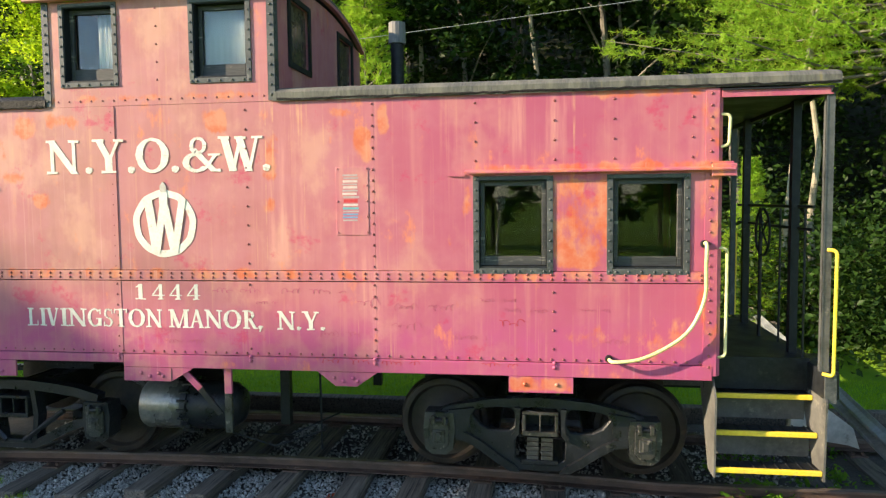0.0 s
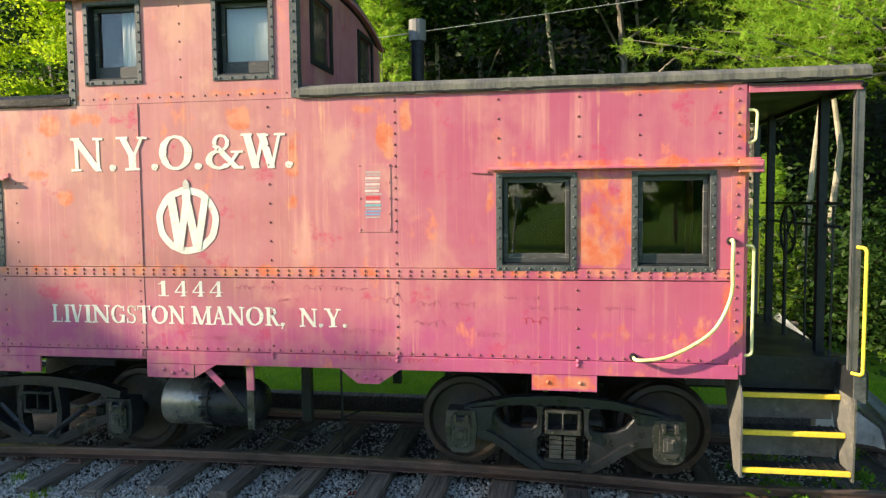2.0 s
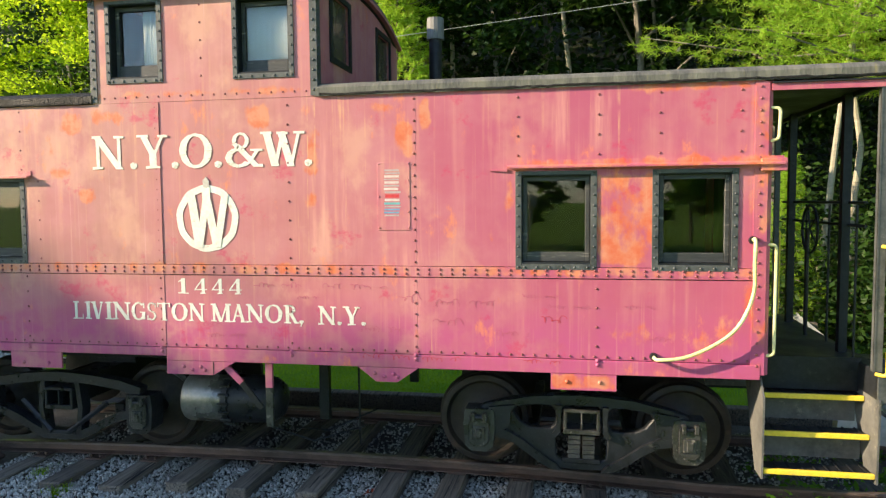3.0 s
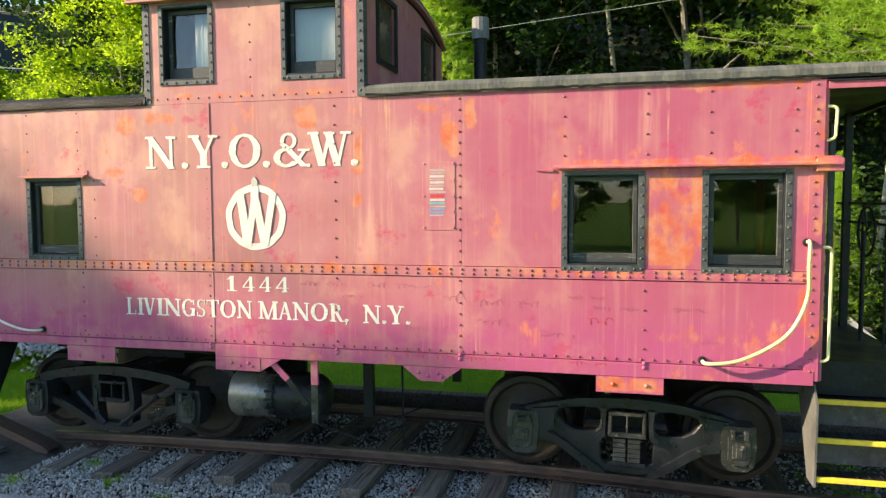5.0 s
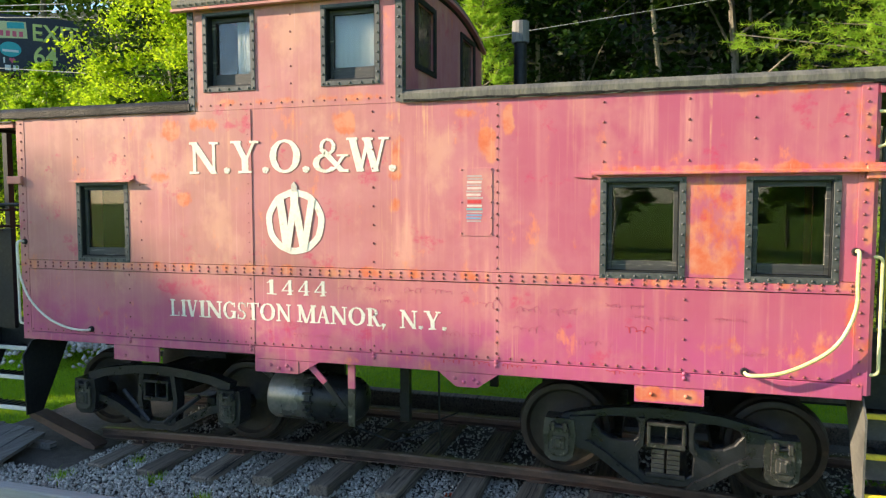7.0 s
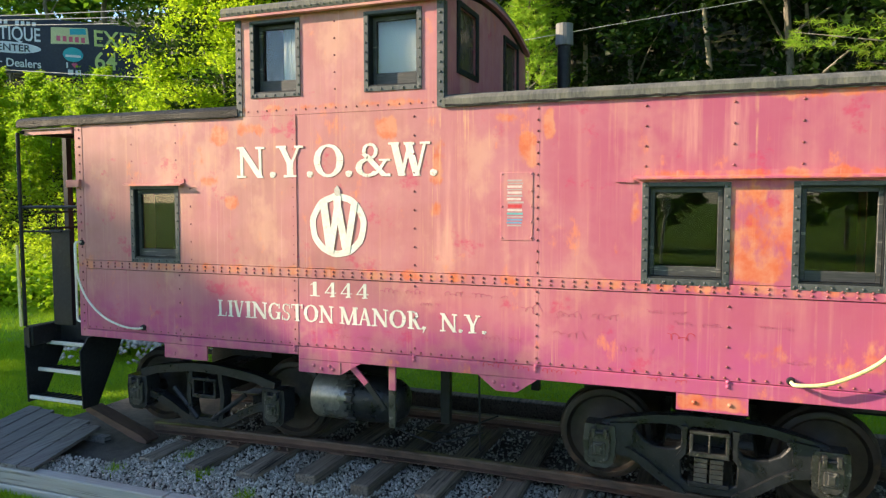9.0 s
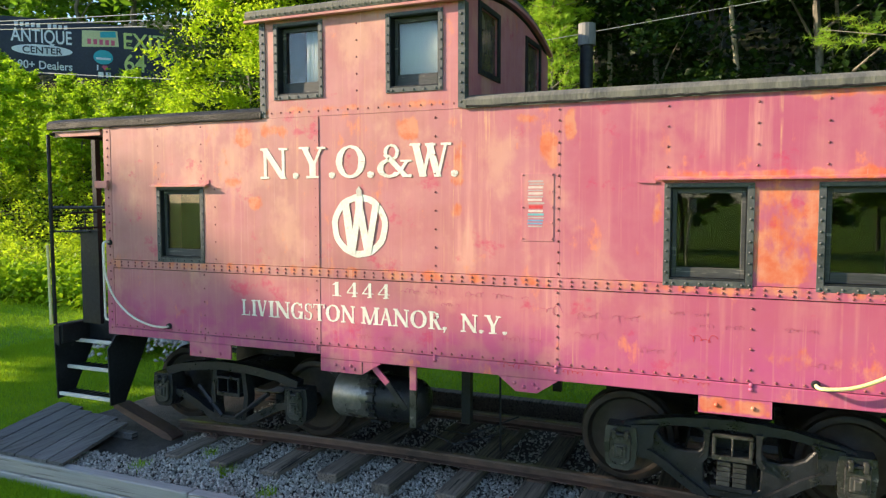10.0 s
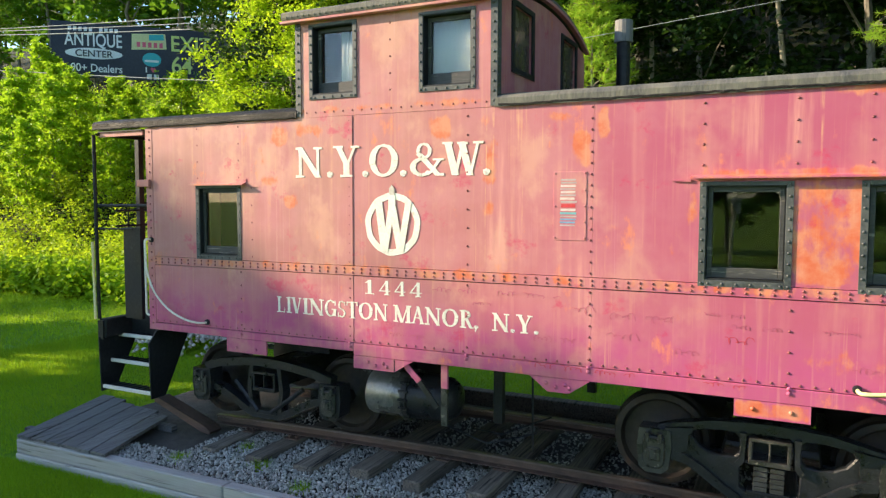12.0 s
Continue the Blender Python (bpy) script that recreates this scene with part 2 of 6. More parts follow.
GALV = worn("galvanised_steel", (0.26, 0.28, 0.29), (0.36, 0.38, 0.39), 0.5, 0.5, 4, 0.2, (0.3, 0.28, 0.25))
CONCRETE = worn("pale_concrete", (0.36, 0.36, 0.33), (0.46, 0.45, 0.42), 0.9, 0, 4, 0.5, (0.28, 0.27, 0.25))
# dark brown stands in for the unlit rooms behind the glass
INSIDE = worn("interior_shade_brown", (0.05, 0.045, 0.035), (0.08, 0.07, 0.055), 0.8)
TIE = timber("weathered_tie", (0.062, 0.052, 0.044), (0.27, 0.225, 0.175), "y")
DECK = timber("grey_deck_board", (0.10, 0.097, 0.094), (0.21, 0.205, 0.20), "y")
EDGING = timber("pale_edging_timber", (0.40, 0.39, 0.36), (0.56, 0.55, 0.52), "x", (0.2, 0.19, 0.17))
STONE = stone_material()
SOIL = worn("stony_soil", (0.040, 0.034, 0.028), (0.09, 0.078, 0.066), 0.95, 0, 30, 1.0, (0.13, 0.125, 0.12), 0.03)
LAWN = ground_material()
BLADE = leaf("grass_blade", (0.15, 0.33, 0.012), (0.34, 0.52, 0.022), 0.45, 0.6)
GLASS = glass_material()
# opaque pane: the dull brown reflection is put into its colour
DULLPANE = worn("dull_reflection_glass", (0.06, 0.05, 0.035), (0.11, 0.09, 0.06), 0.28, 0, 3, 0.1)
CLOTH = worn("white_curtain", (0.76, 0.76, 0.76), (0.82, 0.82, 0.82), 0.9, 0, 4, 0.2, None, 0.004)
BARK = worn("grey_bark", (0.10, 0.09, 0.075), (0.20, 0.18, 0.15), 0.9, 0, 10, 1.0, (0.05, 0.045, 0.04), 0.03, (1, 1, 0.25))
BIRCH = worn("pale_birch_bark", (0.20, 0.18, 0.13), (0.30, 0.27, 0.20), 0.8, 0, 8, 0.6, (0.09, 0.08, 0.06), 0.01, (0.4, 0.4, 2.5))
LEAF_BRIGHT = leaf("sunny_leaf", (0.27, 0.46, 0.012), (0.44, 0.60, 0.03), 0.55, 0.35)
LEAF_SAPLING = leaf("sapling_leaf", (0.20, 0.38, 0.015), (0.37, 0.56, 0.03), 0.5, 0.4)
LEAF_MID = leaf("green_leaf", (0.06, 0.18, 0.015), (0.16, 0.32, 0.025), 0.45, 0.4)
# near-black green: the wood's deep shade is put into the leaf colour
LEAF_SHADED = leaf("shade_darkened_leaf", (0.013, 0.036, 0.007), (0.042, 0.090, 0.014), 0.3, 0.5)
NEEDLE = leaf("pine_needle", (0.21, 0.42, 0.03), (0.41, 0.60, 0.07), 0.5, 0.5, (0.3, 0.2, 0.08))
SHRUB = leaf("shrub_leaf", (0.24, 0.40, 0.012), (0.42, 0.56, 0.03), 0.5, 0.5)


# ---- building ----
def thing(name, place, label, category, group="", kind=""):
    ob = new(name)
    ob.location = place
    ob.empty_display_size = 0.2
    return tagged(ob, label, category, group, kind)


def attach(ob, parent):
    ob.parent = parent
    ob.matrix_parent_inverse = Matrix.Translation(-parent.location)
    return ob


def part(name, bm, material, parent=None, label="", smooth=False, bevel=0.0, kind=""):
    """Links a bmesh, written in world places, as one mesh object."""
    if bevel:
        sharp = [e for e in bm.edges if len(e.link_faces) == 2 and e.calc_face_angle(0) > 0.6]
        bmesh.ops.bevel(bm, geom=sharp, offset=bevel, segments=1, affect="EDGES", clamp_overlap=True)
    bmesh.ops.recalc_face_normals(bm, faces=bm.faces)
    me = bpy.data.meshes.new(name)
    bm.to_mesh(me)
    bm.free()
    if smooth:
        me.shade_smooth()
        me.set_sharp_from_angle(angle=radians(40))
    me.materials.append(material)
    ob = new(name, me)
    if parent is not None:
        attach(ob, parent)
    return tagged(ob, label, kind=kind)


def raw(name, verts, faces, material, parent=None, label="", kind=""):
    """A mesh straight from arrays: verts (n, 3), faces (m, k)."""
    verts, faces = np.asarray(verts, np.float32), np.asarray(faces, np.int32)
    me = bpy.data.meshes.new(name)
    me.vertices.add(len(verts))
    me.vertices.foreach_set("co", verts.ravel())
    k = faces.shape[1]
    me.loops.add(faces.size)
    me.loops.foreach_set("vertex_index", faces.ravel())
    me.polygons.add(len(faces))
    me.polygons.foreach_set("loop_start", np.arange(0, faces.size, k, dtype=np.int32))
    me.update(calc_edges=True)
    me.validate()
    me.materials.append(material)
    ob = new(name, me)
    if parent is not None:
        attach(ob, parent)
    return tagged(ob, label, kind=kind)


def bx(bm, x0, x1, y0, y1, z0, z1):
    r = bmesh.ops.create_cube(bm, size=1)["verts"]
    for v in r:
        v.co = Vector((x0 + (v.co.x + 0.5) * (x1 - x0), y0 + (v.co.y + 0.5) * (y1 - y0), z0 + (v.co.z + 0.5) * (z1 - z0)))
    return r


def prism(bm, pts, axis, a, b):
    """A polygon (two other axes, in order) drawn out along an axis from a to b."""
    def at(p, h):
        return {"x": (h, p[0], p[1]), "y": (p[0], h, p[1]), "z": (p[0], p[1], h)}[axis]
    lo, hi = [bm.verts.new(at(p, a)) for p in pts], [bm.verts.new(at(p, b)) for p in pts]
    bm.faces.new(lo), bm.faces.new(hi[::-1])
    for i in range(len(pts)):
        j = (i + 1) % len(pts)
        bm.faces.new((lo[i], hi[i], hi[j], lo[j]))


def cyl(bm, p, q, r, r2=None, n=16):
    p, q = Vector(p), Vector(q)
    m = Matrix.Translation((p + q) / 2) @ (q - p).to_track_quat("Z", "Y").to_matrix().to_4x4()
    bmesh.ops.create_cone(bm, cap_ends=True, segments=n, radius1=r, radius2=r if r2 is None else r2, depth=(q - p).length, matrix=m)


def tube(bm, pts, r, n=8, r_end=None):
    """A round bar along points."""
    pts, rings, side = [Vector(p) for p in pts], [], None
    for i, p in enumerate(pts):
        d = (pts[min(i + 1, len(pts) - 1)] - pts[max(i - 1, 0)]).normalized()
        if side is None:
            side = d.cross(Vector((0.13, 0.2, 0.97)) if abs(d.z) < 0.9 else Vector((1, 0.1, 0)))
        side = (side - d * side.dot(d)).normalized()
        up = side.cross(d)
        rr = r if r_end is None else r + (r_end - r) * i / (len(pts) - 1)
        rings.append([bm.verts.new(p + rr * (math.cos(a) * side + math.sin(a) * up)) for a in [2 * math.pi * k / n for k in range(n)]])
    for a, b in zip(rings, rings[1:]):
        for k in range(n):
            bm.faces.new((a[k], a[(k + 1) % n], b[(k + 1) % n], b[k]))
    bm.faces.new(rings[0][::-1]), bm.faces.new(rings[-1])


def bent(corners, radius=0.05, steps=5):
    """Points of a bar through corners, rounded."""
    c = [Vector(p) for p in corners]
    out = [c[0]]
    for a, b, d in zip(c, c[1:], c[2:]):
        r = min(radius, (b - a).length * 0.49, (d - b).length * 0.49)
        p, q = b + (a - b).normalized() * r, b + (d - b).normalized() * r
        for k in range(steps + 1):
            s = k / steps
            out.append((1 - s) ** 2 * p + 2 * s * (1 - s) * b + s * s * q)
    return out + [c[-1]]


def flowing(pts, steps=5):
    """A smooth line through points."""
    p = [Vector(q) for q in pts]
    p = [p[0]] + p + [p[-1]]
    out = []
    for a, b, c, d in zip(p, p[1:], p[2:], p[3:]):
        for k in range(steps):
            t = k / steps
            out.append(0.5 * (2 * b + (c - a) * t + (2 * a - 5 * b + 4 * c - d) * t * t + (3 * b - a - 3 * c + d) * t ** 3))
    return out + [p[-1]]


def plate(bm, x0, x1, z0, z1, holes, y0, y1):
    """An upright sheet across y0..y1 with rectangular holes (x0, x1, z0, z1) through it."""
    xs = sorted({x0, x1, *[v for h in holes for v in h[:2]]})
    zs = sorted({z0, z1, *[v for h in holes for v in h[2:]]})
    xs, zs = [v for v in xs if x0 <= v <= x1], [v for v in zs if z0 <= v <= z1]
    grid = {(i, j): bm.verts.new((x, y0, z)) for i, x in enumerate(xs) for j, z in enumerate(zs)}
    faces = []
    for i in range(len(xs) - 1):
        for j in range(len(zs) - 1):
            cx, cz = (xs[i] + xs[i + 1]) / 2, (zs[j] + zs[j + 1]) / 2
            if not any(a < cx < b and c < cz < d for a, b, c, d in holes):
                faces.append(bm.faces.new((grid[i, j], grid[i + 1, j], grid[i + 1, j + 1], grid[i, j + 1])))
    for v in [v for v in bm.verts if not v.link_faces]:
        bm.verts.remove(v)
    ext = bmesh.ops.extrude_face_region(bm, geom=faces)["geom"]
    for v in ext:
        if isinstance(v, bmesh.types.BMVert):
            v.co.y += y1 - y0


def rivets(name, spots, parent, material, r=0.0135, axis="y", at=0.0, label="", sign=-1):
    """Round rivet heads on an upright wall; spots are pairs along the wall and up."""
    n, v, f = 7, [], []
    for a, z in spots:
        base = len(v)
        for k in range(n):
            t = 2 * math.pi * k / n
            for rr, h in ((r, 0), (r * 0.74, 0.0075)):
                p, q, o = a + rr * math.cos(t), z + rr * math.sin(t), at + sign * h * r / 0.0135
                v.append((p, o, q) if axis == "y" else (o, p, q))
        v.append((a, at + sign * 0.0115 * r / 0.0135, z) if axis == "y" else (at + sign * 0.0115 * r / 0.0135, a, z))
        for k in range(n):
            i, j = base + 2 * k, base + 2 * ((k + 1) % n)
            f += [(i, j, j + 1), (i, j + 1, i + 1), (i + 1, j + 1, base + 2 * n)]
    return raw(name, v, f, material, parent, label, "stuff")


def span(a, b, step):
    k = max(1, round((b - a) / step))
    return [a + (b - a) * i / k for i in range(k + 1)]


# ---- ground ----
W, YC = 3.05, 1.52          # width of the car, middle of the track
X0, X1 = -6.85, 1.45        # ends of the side wall
RAIL_TOP = -0.10


def hill_height(x, y):
    """The lawn, then a wooded hillside."""
    s = max(0.0, y - 10.5 - 0.8 * math.sin(x * 0.21))
    return -0.55 + 0.42 * s * min(1.0, s / 6.0) + 0.25 * math.sin(x * 0.5 + y * 0.3) * min(1.0, s / 4)


def build_ground():
    xs = [-900, -400, -200, -120] + span(-90, 60, 2.0) + [100, 200, 400, 900]
    ys = [-900, -400, -150, -60] + span(-30, 8, 4) + span(9.0, 70, 1.5) + [100, 160, 400, 900]
    v = [(x, y, min(hill_height(max(-90, min(60, x)), y), 40)) for y in ys for x in xs]
    k = len(xs)
    f = [(j * k + i, j * k + i + 1, (j + 1) * k + i + 1, (j + 1) * k + i) for j in range(len(ys) - 1) for i in range(k - 1)]
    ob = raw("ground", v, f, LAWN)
    ob.data.shade_smooth()
    tagged(ob, "mown green lawn rising into a wooded hillside", "ground", kind="structure")


def build_ballast():
    rng = np.random.default_rng(4)
    bm = bmesh.new()
    prism(bm, [(-0.70, -0.62), (-0.70, -0.385), (0.1, -0.37), (0.7, -0.365), (2.4, -0.365), (3.25, -0.38), (3.25, -0.62)], "x", -8.25, 6.0)
    tagged(part("ballast_bed", bm, SOIL), "dark stony bed of the railway track", "track bed", kind="structure")
    n = 62000
    x, y = rng.uniform(-8.3, 3.0, n), rng.uniform(-0.68, 2.9, n)
    keep = (y < 0.95) | (rng.random(n) < 0.3)
    keep &= ~((x < -6.2) & (y > -0.2))      # bare soil past the end of the rail
    x, y = x[keep], y[keep]
    n = len(x)
    z = np.interp(y, [-0.7, 0.1, 0.7, 2.4, 2.9], [-0.38, -0.365, -0.36, -0.36, -0.37]) + 0.045 * np.clip((-x - 2.5) / 3, 0, 1) + rng.uniform(-0.010, 0.014, n)
    base = np.array([(1, 0, 0), (-1, 0, 0), (0, 1, 0), (0, -1, 0), (0, 0, 1), (0, 0, -1)], float)
    tri = np.array([(0, 2, 4), (2, 1, 4), (1, 3, 4), (3, 0, 4), (2, 0, 5), (1, 2, 5), (3, 1, 5), (0, 3, 5)])
    ang = rng.uniform(0, 6.28, (n, 2))
    size = rng.uniform(0.010, 0.023, (n, 1, 1)) * rng.uniform(0.6, 1.2, (n, 6, 1))
    p = base[None] * size + rng.normal(0, 0.004, (n, 6, 3))
    c, s = np.cos(ang[:, :1]), np.sin(ang[:, :1])
    px, py = p[..., 0] * c - p[..., 1] * s, p[..., 0] * s + p[..., 1] * c
    c, s = np.cos(ang[:, 1:]), np.sin(ang[:, 1:])
    py, pz = py * c - p[..., 2] * s, py * s + p[..., 2] * c
    v = np.stack([px + x[:, None], py + y[:, None], pz + z[:, None]], -1).reshape(-1, 3)
    f = (tri[None] + 6 * np.arange(n)[:, None, None]).reshape(-1, 3)
    raw("ballast_stones", v, f, STONE)
    tagged(bpy.data.objects["ballast_stones"], "grey crushed stone between the ties", "ballast", kind="stuff")


def sag(x):
    """The old track has settled towards both ends."""
    return -0.0075 * (x + 2.4) ** 2 if -2.4 < x < 1.2 else (-0.0045 * (x + 2.4) ** 2 if x <= -2.4 else -0.097)


def build_track():
    rng = random.Random(7)
    shapes = (("foot", RUST, [(-0.07, 0), (0.07, 0), (0.07, 0.012), (0.014, 0.030), (-0.014, 0.030), (-0.07, 0.012)], ""),
              ("web", RUST, [(-0.011, 0.0305), (0.011, 0.0305), (0.009, 0.1045), (-0.009, 0.1045)], ""),
              ("head", RAILHEAD, [(-0.012, 0.105), (0.012, 0.105), (0.036, 0.118), (0.036, 0.145), (0.028, 0.15), (-0.028, 0.15), (-0.036, 0.145), (-0.036, 0.118)], "dull worn rail head"))
    for side in (-1, 1):
        yc = YC + side * 0.755
        rail = thing("rail", (-0.3, yc, RAIL_TOP - 0.11), "rusty brown steel rail spiked to timber ties", "rail", "rails of the track")
        for name, mat, profile, label in shapes:
            bm = bmesh.new()
            rings = [[bm.verts.new((x, yc + a, RAIL_TOP - 0.11 + 0.735 * b + sag(x))) for a, b in profile] for x in span(-6.55, 6.0, 0.4)]
            for p, q in zip(rings, rings[1:]):
                for i in range(len(profile)):
                    k = (i + 1) % len(profile)
                    bm.faces.new((p[i], q[i], q[k], p[k]))
            bm.faces.new(rings[0]), bm.faces.new(rings[-1][::-1])
            part(name, bm, mat, rail, label)
    bm = bmesh.new()
    bx(bm, -0.115, 0.115, -1.56, 1.2, -0.10, 0.09)
    for v in bm.verts:
        v.co.x += 0.012 * math.sin(v.co.y * 9)
    bmesh.ops.bevel(bm, geom=bm.edges[:], offset=0.014, segments=1, affect="EDGES")
    first = part("railway_tie", bm, TIE)
    tagged(first, "weathered cracked timber tie under the rails", "railway tie", "ties of the track")
    plate_bm = bmesh.new()
    bx(plate_bm, -0.09, 0.09, -0.16, 0.16, 0, 0.016)
    for a in (-0.05, 0.05):
        for b in (-0.105, 0.105):
            bx(plate_bm, a - 0.012, a + 0.012, b - 0.014, b + 0.014, 0.016, 0.045)
    plate_bm.normal_update()
    me = bpy.data.meshes.new("tie_plate")
    plate_bm.to_mesh(me)
    me.materials.append(RUST)
    for k in range(-5, 13):
        x = -2.54 + 0.668 * k + rng.uniform(-0.03, 0.03)
        tie = first if k == -5 else first.copy()
        if k != -5:
            scene.collection.objects.link(tie)
        tie.matrix_world = pose(x, YC + rng.uniform(-0.06, 0.12), -0.322 + sag(x) + rng.uniform(-0.010, 0.006), rng.uniform(-0.6, 0.6), rng.uniform(-1.5, 1.5), rng.uniform(-1.5, 1.5))
        tie.scale = (rng.uniform(0.9, 1.1), 1, 1)
        for side in (-1, 1):
            p = new("tie_plate", me)
            p.parent = tie
            p.matrix_parent_inverse = Matrix.Identity(4)
            p.location = (0, side * 0.755, 0.0905)
            tagged(p, "rusty tie plate with spikes")


def build_edging():
    """Low border of stacked pale timbers round the track bed, and the boardwalk at its corner."""
    e = thing("timber_edging", (-3, -0.78, -0.55), "low border of stacked pale weathered timbers beside gravel", "timber edging")
    for z0, z1, dy in ((-0.66, -0.455, 0.0), (-0.45, -0.285, 0.015)):
        for a, b in ((-8.27, -5.0), (-4.99, -1.6), (-1.59, 2.2), (2.21, 6.0)):
            bm = bmesh.new()
            bx(bm, a, b, -0.845 + dy, -0.69 + dy * 0.3, z0, z1)
            part("timber", bm, EDGING, e, bevel=0.012)
    for z0, z1 in ((-0.66, -0.36), ):
        bm = bmesh.new()
        bx(bm, -8.9, 6.0, 3.28, 3.45, z0, -0.17)
        part("timber", bm, TIE, e, "dark back timber", bevel=0.012)
    d = thing("boardwalk", (-7.7, 0, -0.3), "grey weathered plank boardwalk leading to the steps", "boardwalk")
    sx, n = -0.36, 6
    rng = random.Random(3)
    for i in range(n):
        f0, f1 = i / n + 0.006, (i + 1) / n - 0.006
        a0, a1 = -8.30 + 1.56 * f0, -8.30 + 1.56 * f1
        y1 = 0.95 - 0.42 * f0 + rng.uniform(-0.05, 0.03)
        bm = bmesh.new()
        ya, dz = -0.80 + rng.uniform(-0.01, 0.01), rng.uniform(-0.004, 0.004)
        yb = y1
        prism(bm, [(a0, ya), (a1, ya), (a1 + sx * (yb - ya), yb), (a0 + sx * (yb - ya), yb)], "z", -0.282 + dz, -0.245 + dz)
        part("plank", bm, DECK, d, bevel=0.004)
    for ya in (-0.5, 0.35):
        bm = bmesh.new()
        bx(bm, -8.6, -6.95, ya, ya + 0.09, -0.56, -0.287)
        part("joist", bm, DECK, d)


# ---- the caboose ----
def build_caboose():
    car = thing("caboose", (-2.7, YC, RAIL_TOP), "faded pinkish red steel caboose with cupola, white lettering and rust", "caboose")
    wins = [(-0.528, 0.070, 1.958, 2.735), (0.620, 1.211, 1.955, 2.735), (-6.045, -5.470, 1.975, 2.745)]
    # side plates: upper and lower courses of three, a belt, a sill
    seams = [X0, -3.945, -1.46, X1]
    for a, b, dy in zip(seams, seams[1:], (-0.004, 0.0, 0.0)):
        bm = bmesh.new()
        plate(bm, a + 0.0008, b - 0.0008, 1.936, 3.47, [w for w in wins if a < w[0] < b], dy, 0.05)
        part("side_plate", bm, RED, car)
        bm = bmesh.new()
        plate(bm, a + 0.0008, b - 0.0008, 1.136, 1.831, [], dy + 0.001, 0.05)
        part("side_plate", bm, RED, car)
    bm = bmesh.new()
    bx(bm, X0 + 0.06, X1 - 0.06, -0.009, 0.05, 1.838, 1.93)
    part("belt_rail", bm, RED, car, "riveted belt strip with orange rust", bevel=0.002)
    for a, b, z in ((X0, -3.945, 1.045), (-3.942, X1, 1.005)):
        bm = bmesh.new()
        bx(bm, a, b, -0.012, 0.10, z, 1.128)
        part("side_sill", bm, RED, car, bevel=0.004)
    for x, s in ((X0, -1), (X1, 1)):
        bm = bmesh.new()
        prism(bm, [(x - s * 0.075, -0.008), (x + s * 0.03, -0.008), (x + s * 0.065, 0.022), (x + s * 0.065, 0.10), (x - s * 0.075, 0.10)], "z", 1.045, 3.46)
        part("corner_post", bm, RED, car, "riveted rounded corner post")
    for x, w in ((-3.975, 0.03), ):
        bm = bmesh.new()
        bx(bm, x - w, x + w, -0.0075, 0.0, 1.94, 3.46)
        part("seam_strip", bm, RED, car)
    top = 4.45
    # far wall, ends, floor, and added dark sheets inside that stop daylight
    bm = bmesh.new()
    plate(bm, X0, X1, 1.05, 3.47, [], W, W - 0.05)
    part("far_side_wall", bm, RED, car)
    for x, s in ((X0, 1), (X1, -1)):
        bm = bmesh.new()
        door = (YC - 0.38, YC + 0.38)
        for y0, y1, z0, z1 in ((0.10, door[0], 1.05, 3.50), (door[1], W - 0.05, 1.05, 3.50), (door[0], door[1], 3.05, 3.58)):
            bx(bm, x, x + s * 0.05, y0, y1, z0, z1)
        part("end_wall", bm, RED, car)
        bm = bmesh.new()
        bx(bm, x + s * 0.01, x + s * 0.04, door[0], door[1], 1.1, 3.05)
        part("end_door", bm, BLACK, car)
    bm = bmesh.new()
    bx(bm, X0, X1, 0.1, W - 0.05, 1.03, 1.10)
    part("floor_frame", bm, BLACK, car)
    # unseen sheets added so that no daylight shows through the windows
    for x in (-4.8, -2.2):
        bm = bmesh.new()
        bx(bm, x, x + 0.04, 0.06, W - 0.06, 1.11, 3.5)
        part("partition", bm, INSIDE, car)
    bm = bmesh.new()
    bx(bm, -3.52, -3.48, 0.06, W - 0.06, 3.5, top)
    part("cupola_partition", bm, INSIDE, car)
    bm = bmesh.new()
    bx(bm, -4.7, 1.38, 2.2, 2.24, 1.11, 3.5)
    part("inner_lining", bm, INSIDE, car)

    def roof(x0, x1, eave, rise, over, thick, mat, name, label="", ends=True):
        bm = bmesh.new()
        pts, low = [], []
        for k in range(25):
            s = -1 + 2 * k / 24
            y = YC + s * (W / 2 + over)
            pts.append((y, eave + rise * (1 - abs(s) ** 2.2)))
            low.append((y, eave - thick + rise * (1 - abs(s) ** 2.2) * 0.95))
        pts[0], pts[-1] = (pts[0][0] + 0.03, pts[0][1]), (pts[-1][0] - 0.03, pts[-1][1])
        first, last = (low[0][0], eave - 0.03), (low[-1][0], eave - 0.03)
        prism(bm, [first] + pts + [last] + low[::-1], "x", x0, x1)
        return part(name, bm, mat, car, label, smooth=True)

    roof(-2.375, 2.42, 3.572, 0.15, 0.02, 0.105, TAR, "roof", "grey tarred roof with mossy streaks")
    roof(-7.78, -4.63, 3.575, 0.15, 0.02, 0.10, TARBLACK, "roof", "black cracked tarred roof edge")
    for a, b in ((-2.34, 2.41), (-7.77, -4.66)):
        jitter = random.Random(13)
        bm = bmesh.new()
        tube(bm, [(x, -0.02 + jitter.uniform(-0.003, 0.003), 3.482 + jitter.uniform(-0.006, 0.006)) for x in span(a, b, 0.06)], 0.013, 6)
        part("tar_bead", bm, TARBLACK, car, "black tar bead along the roof edge")
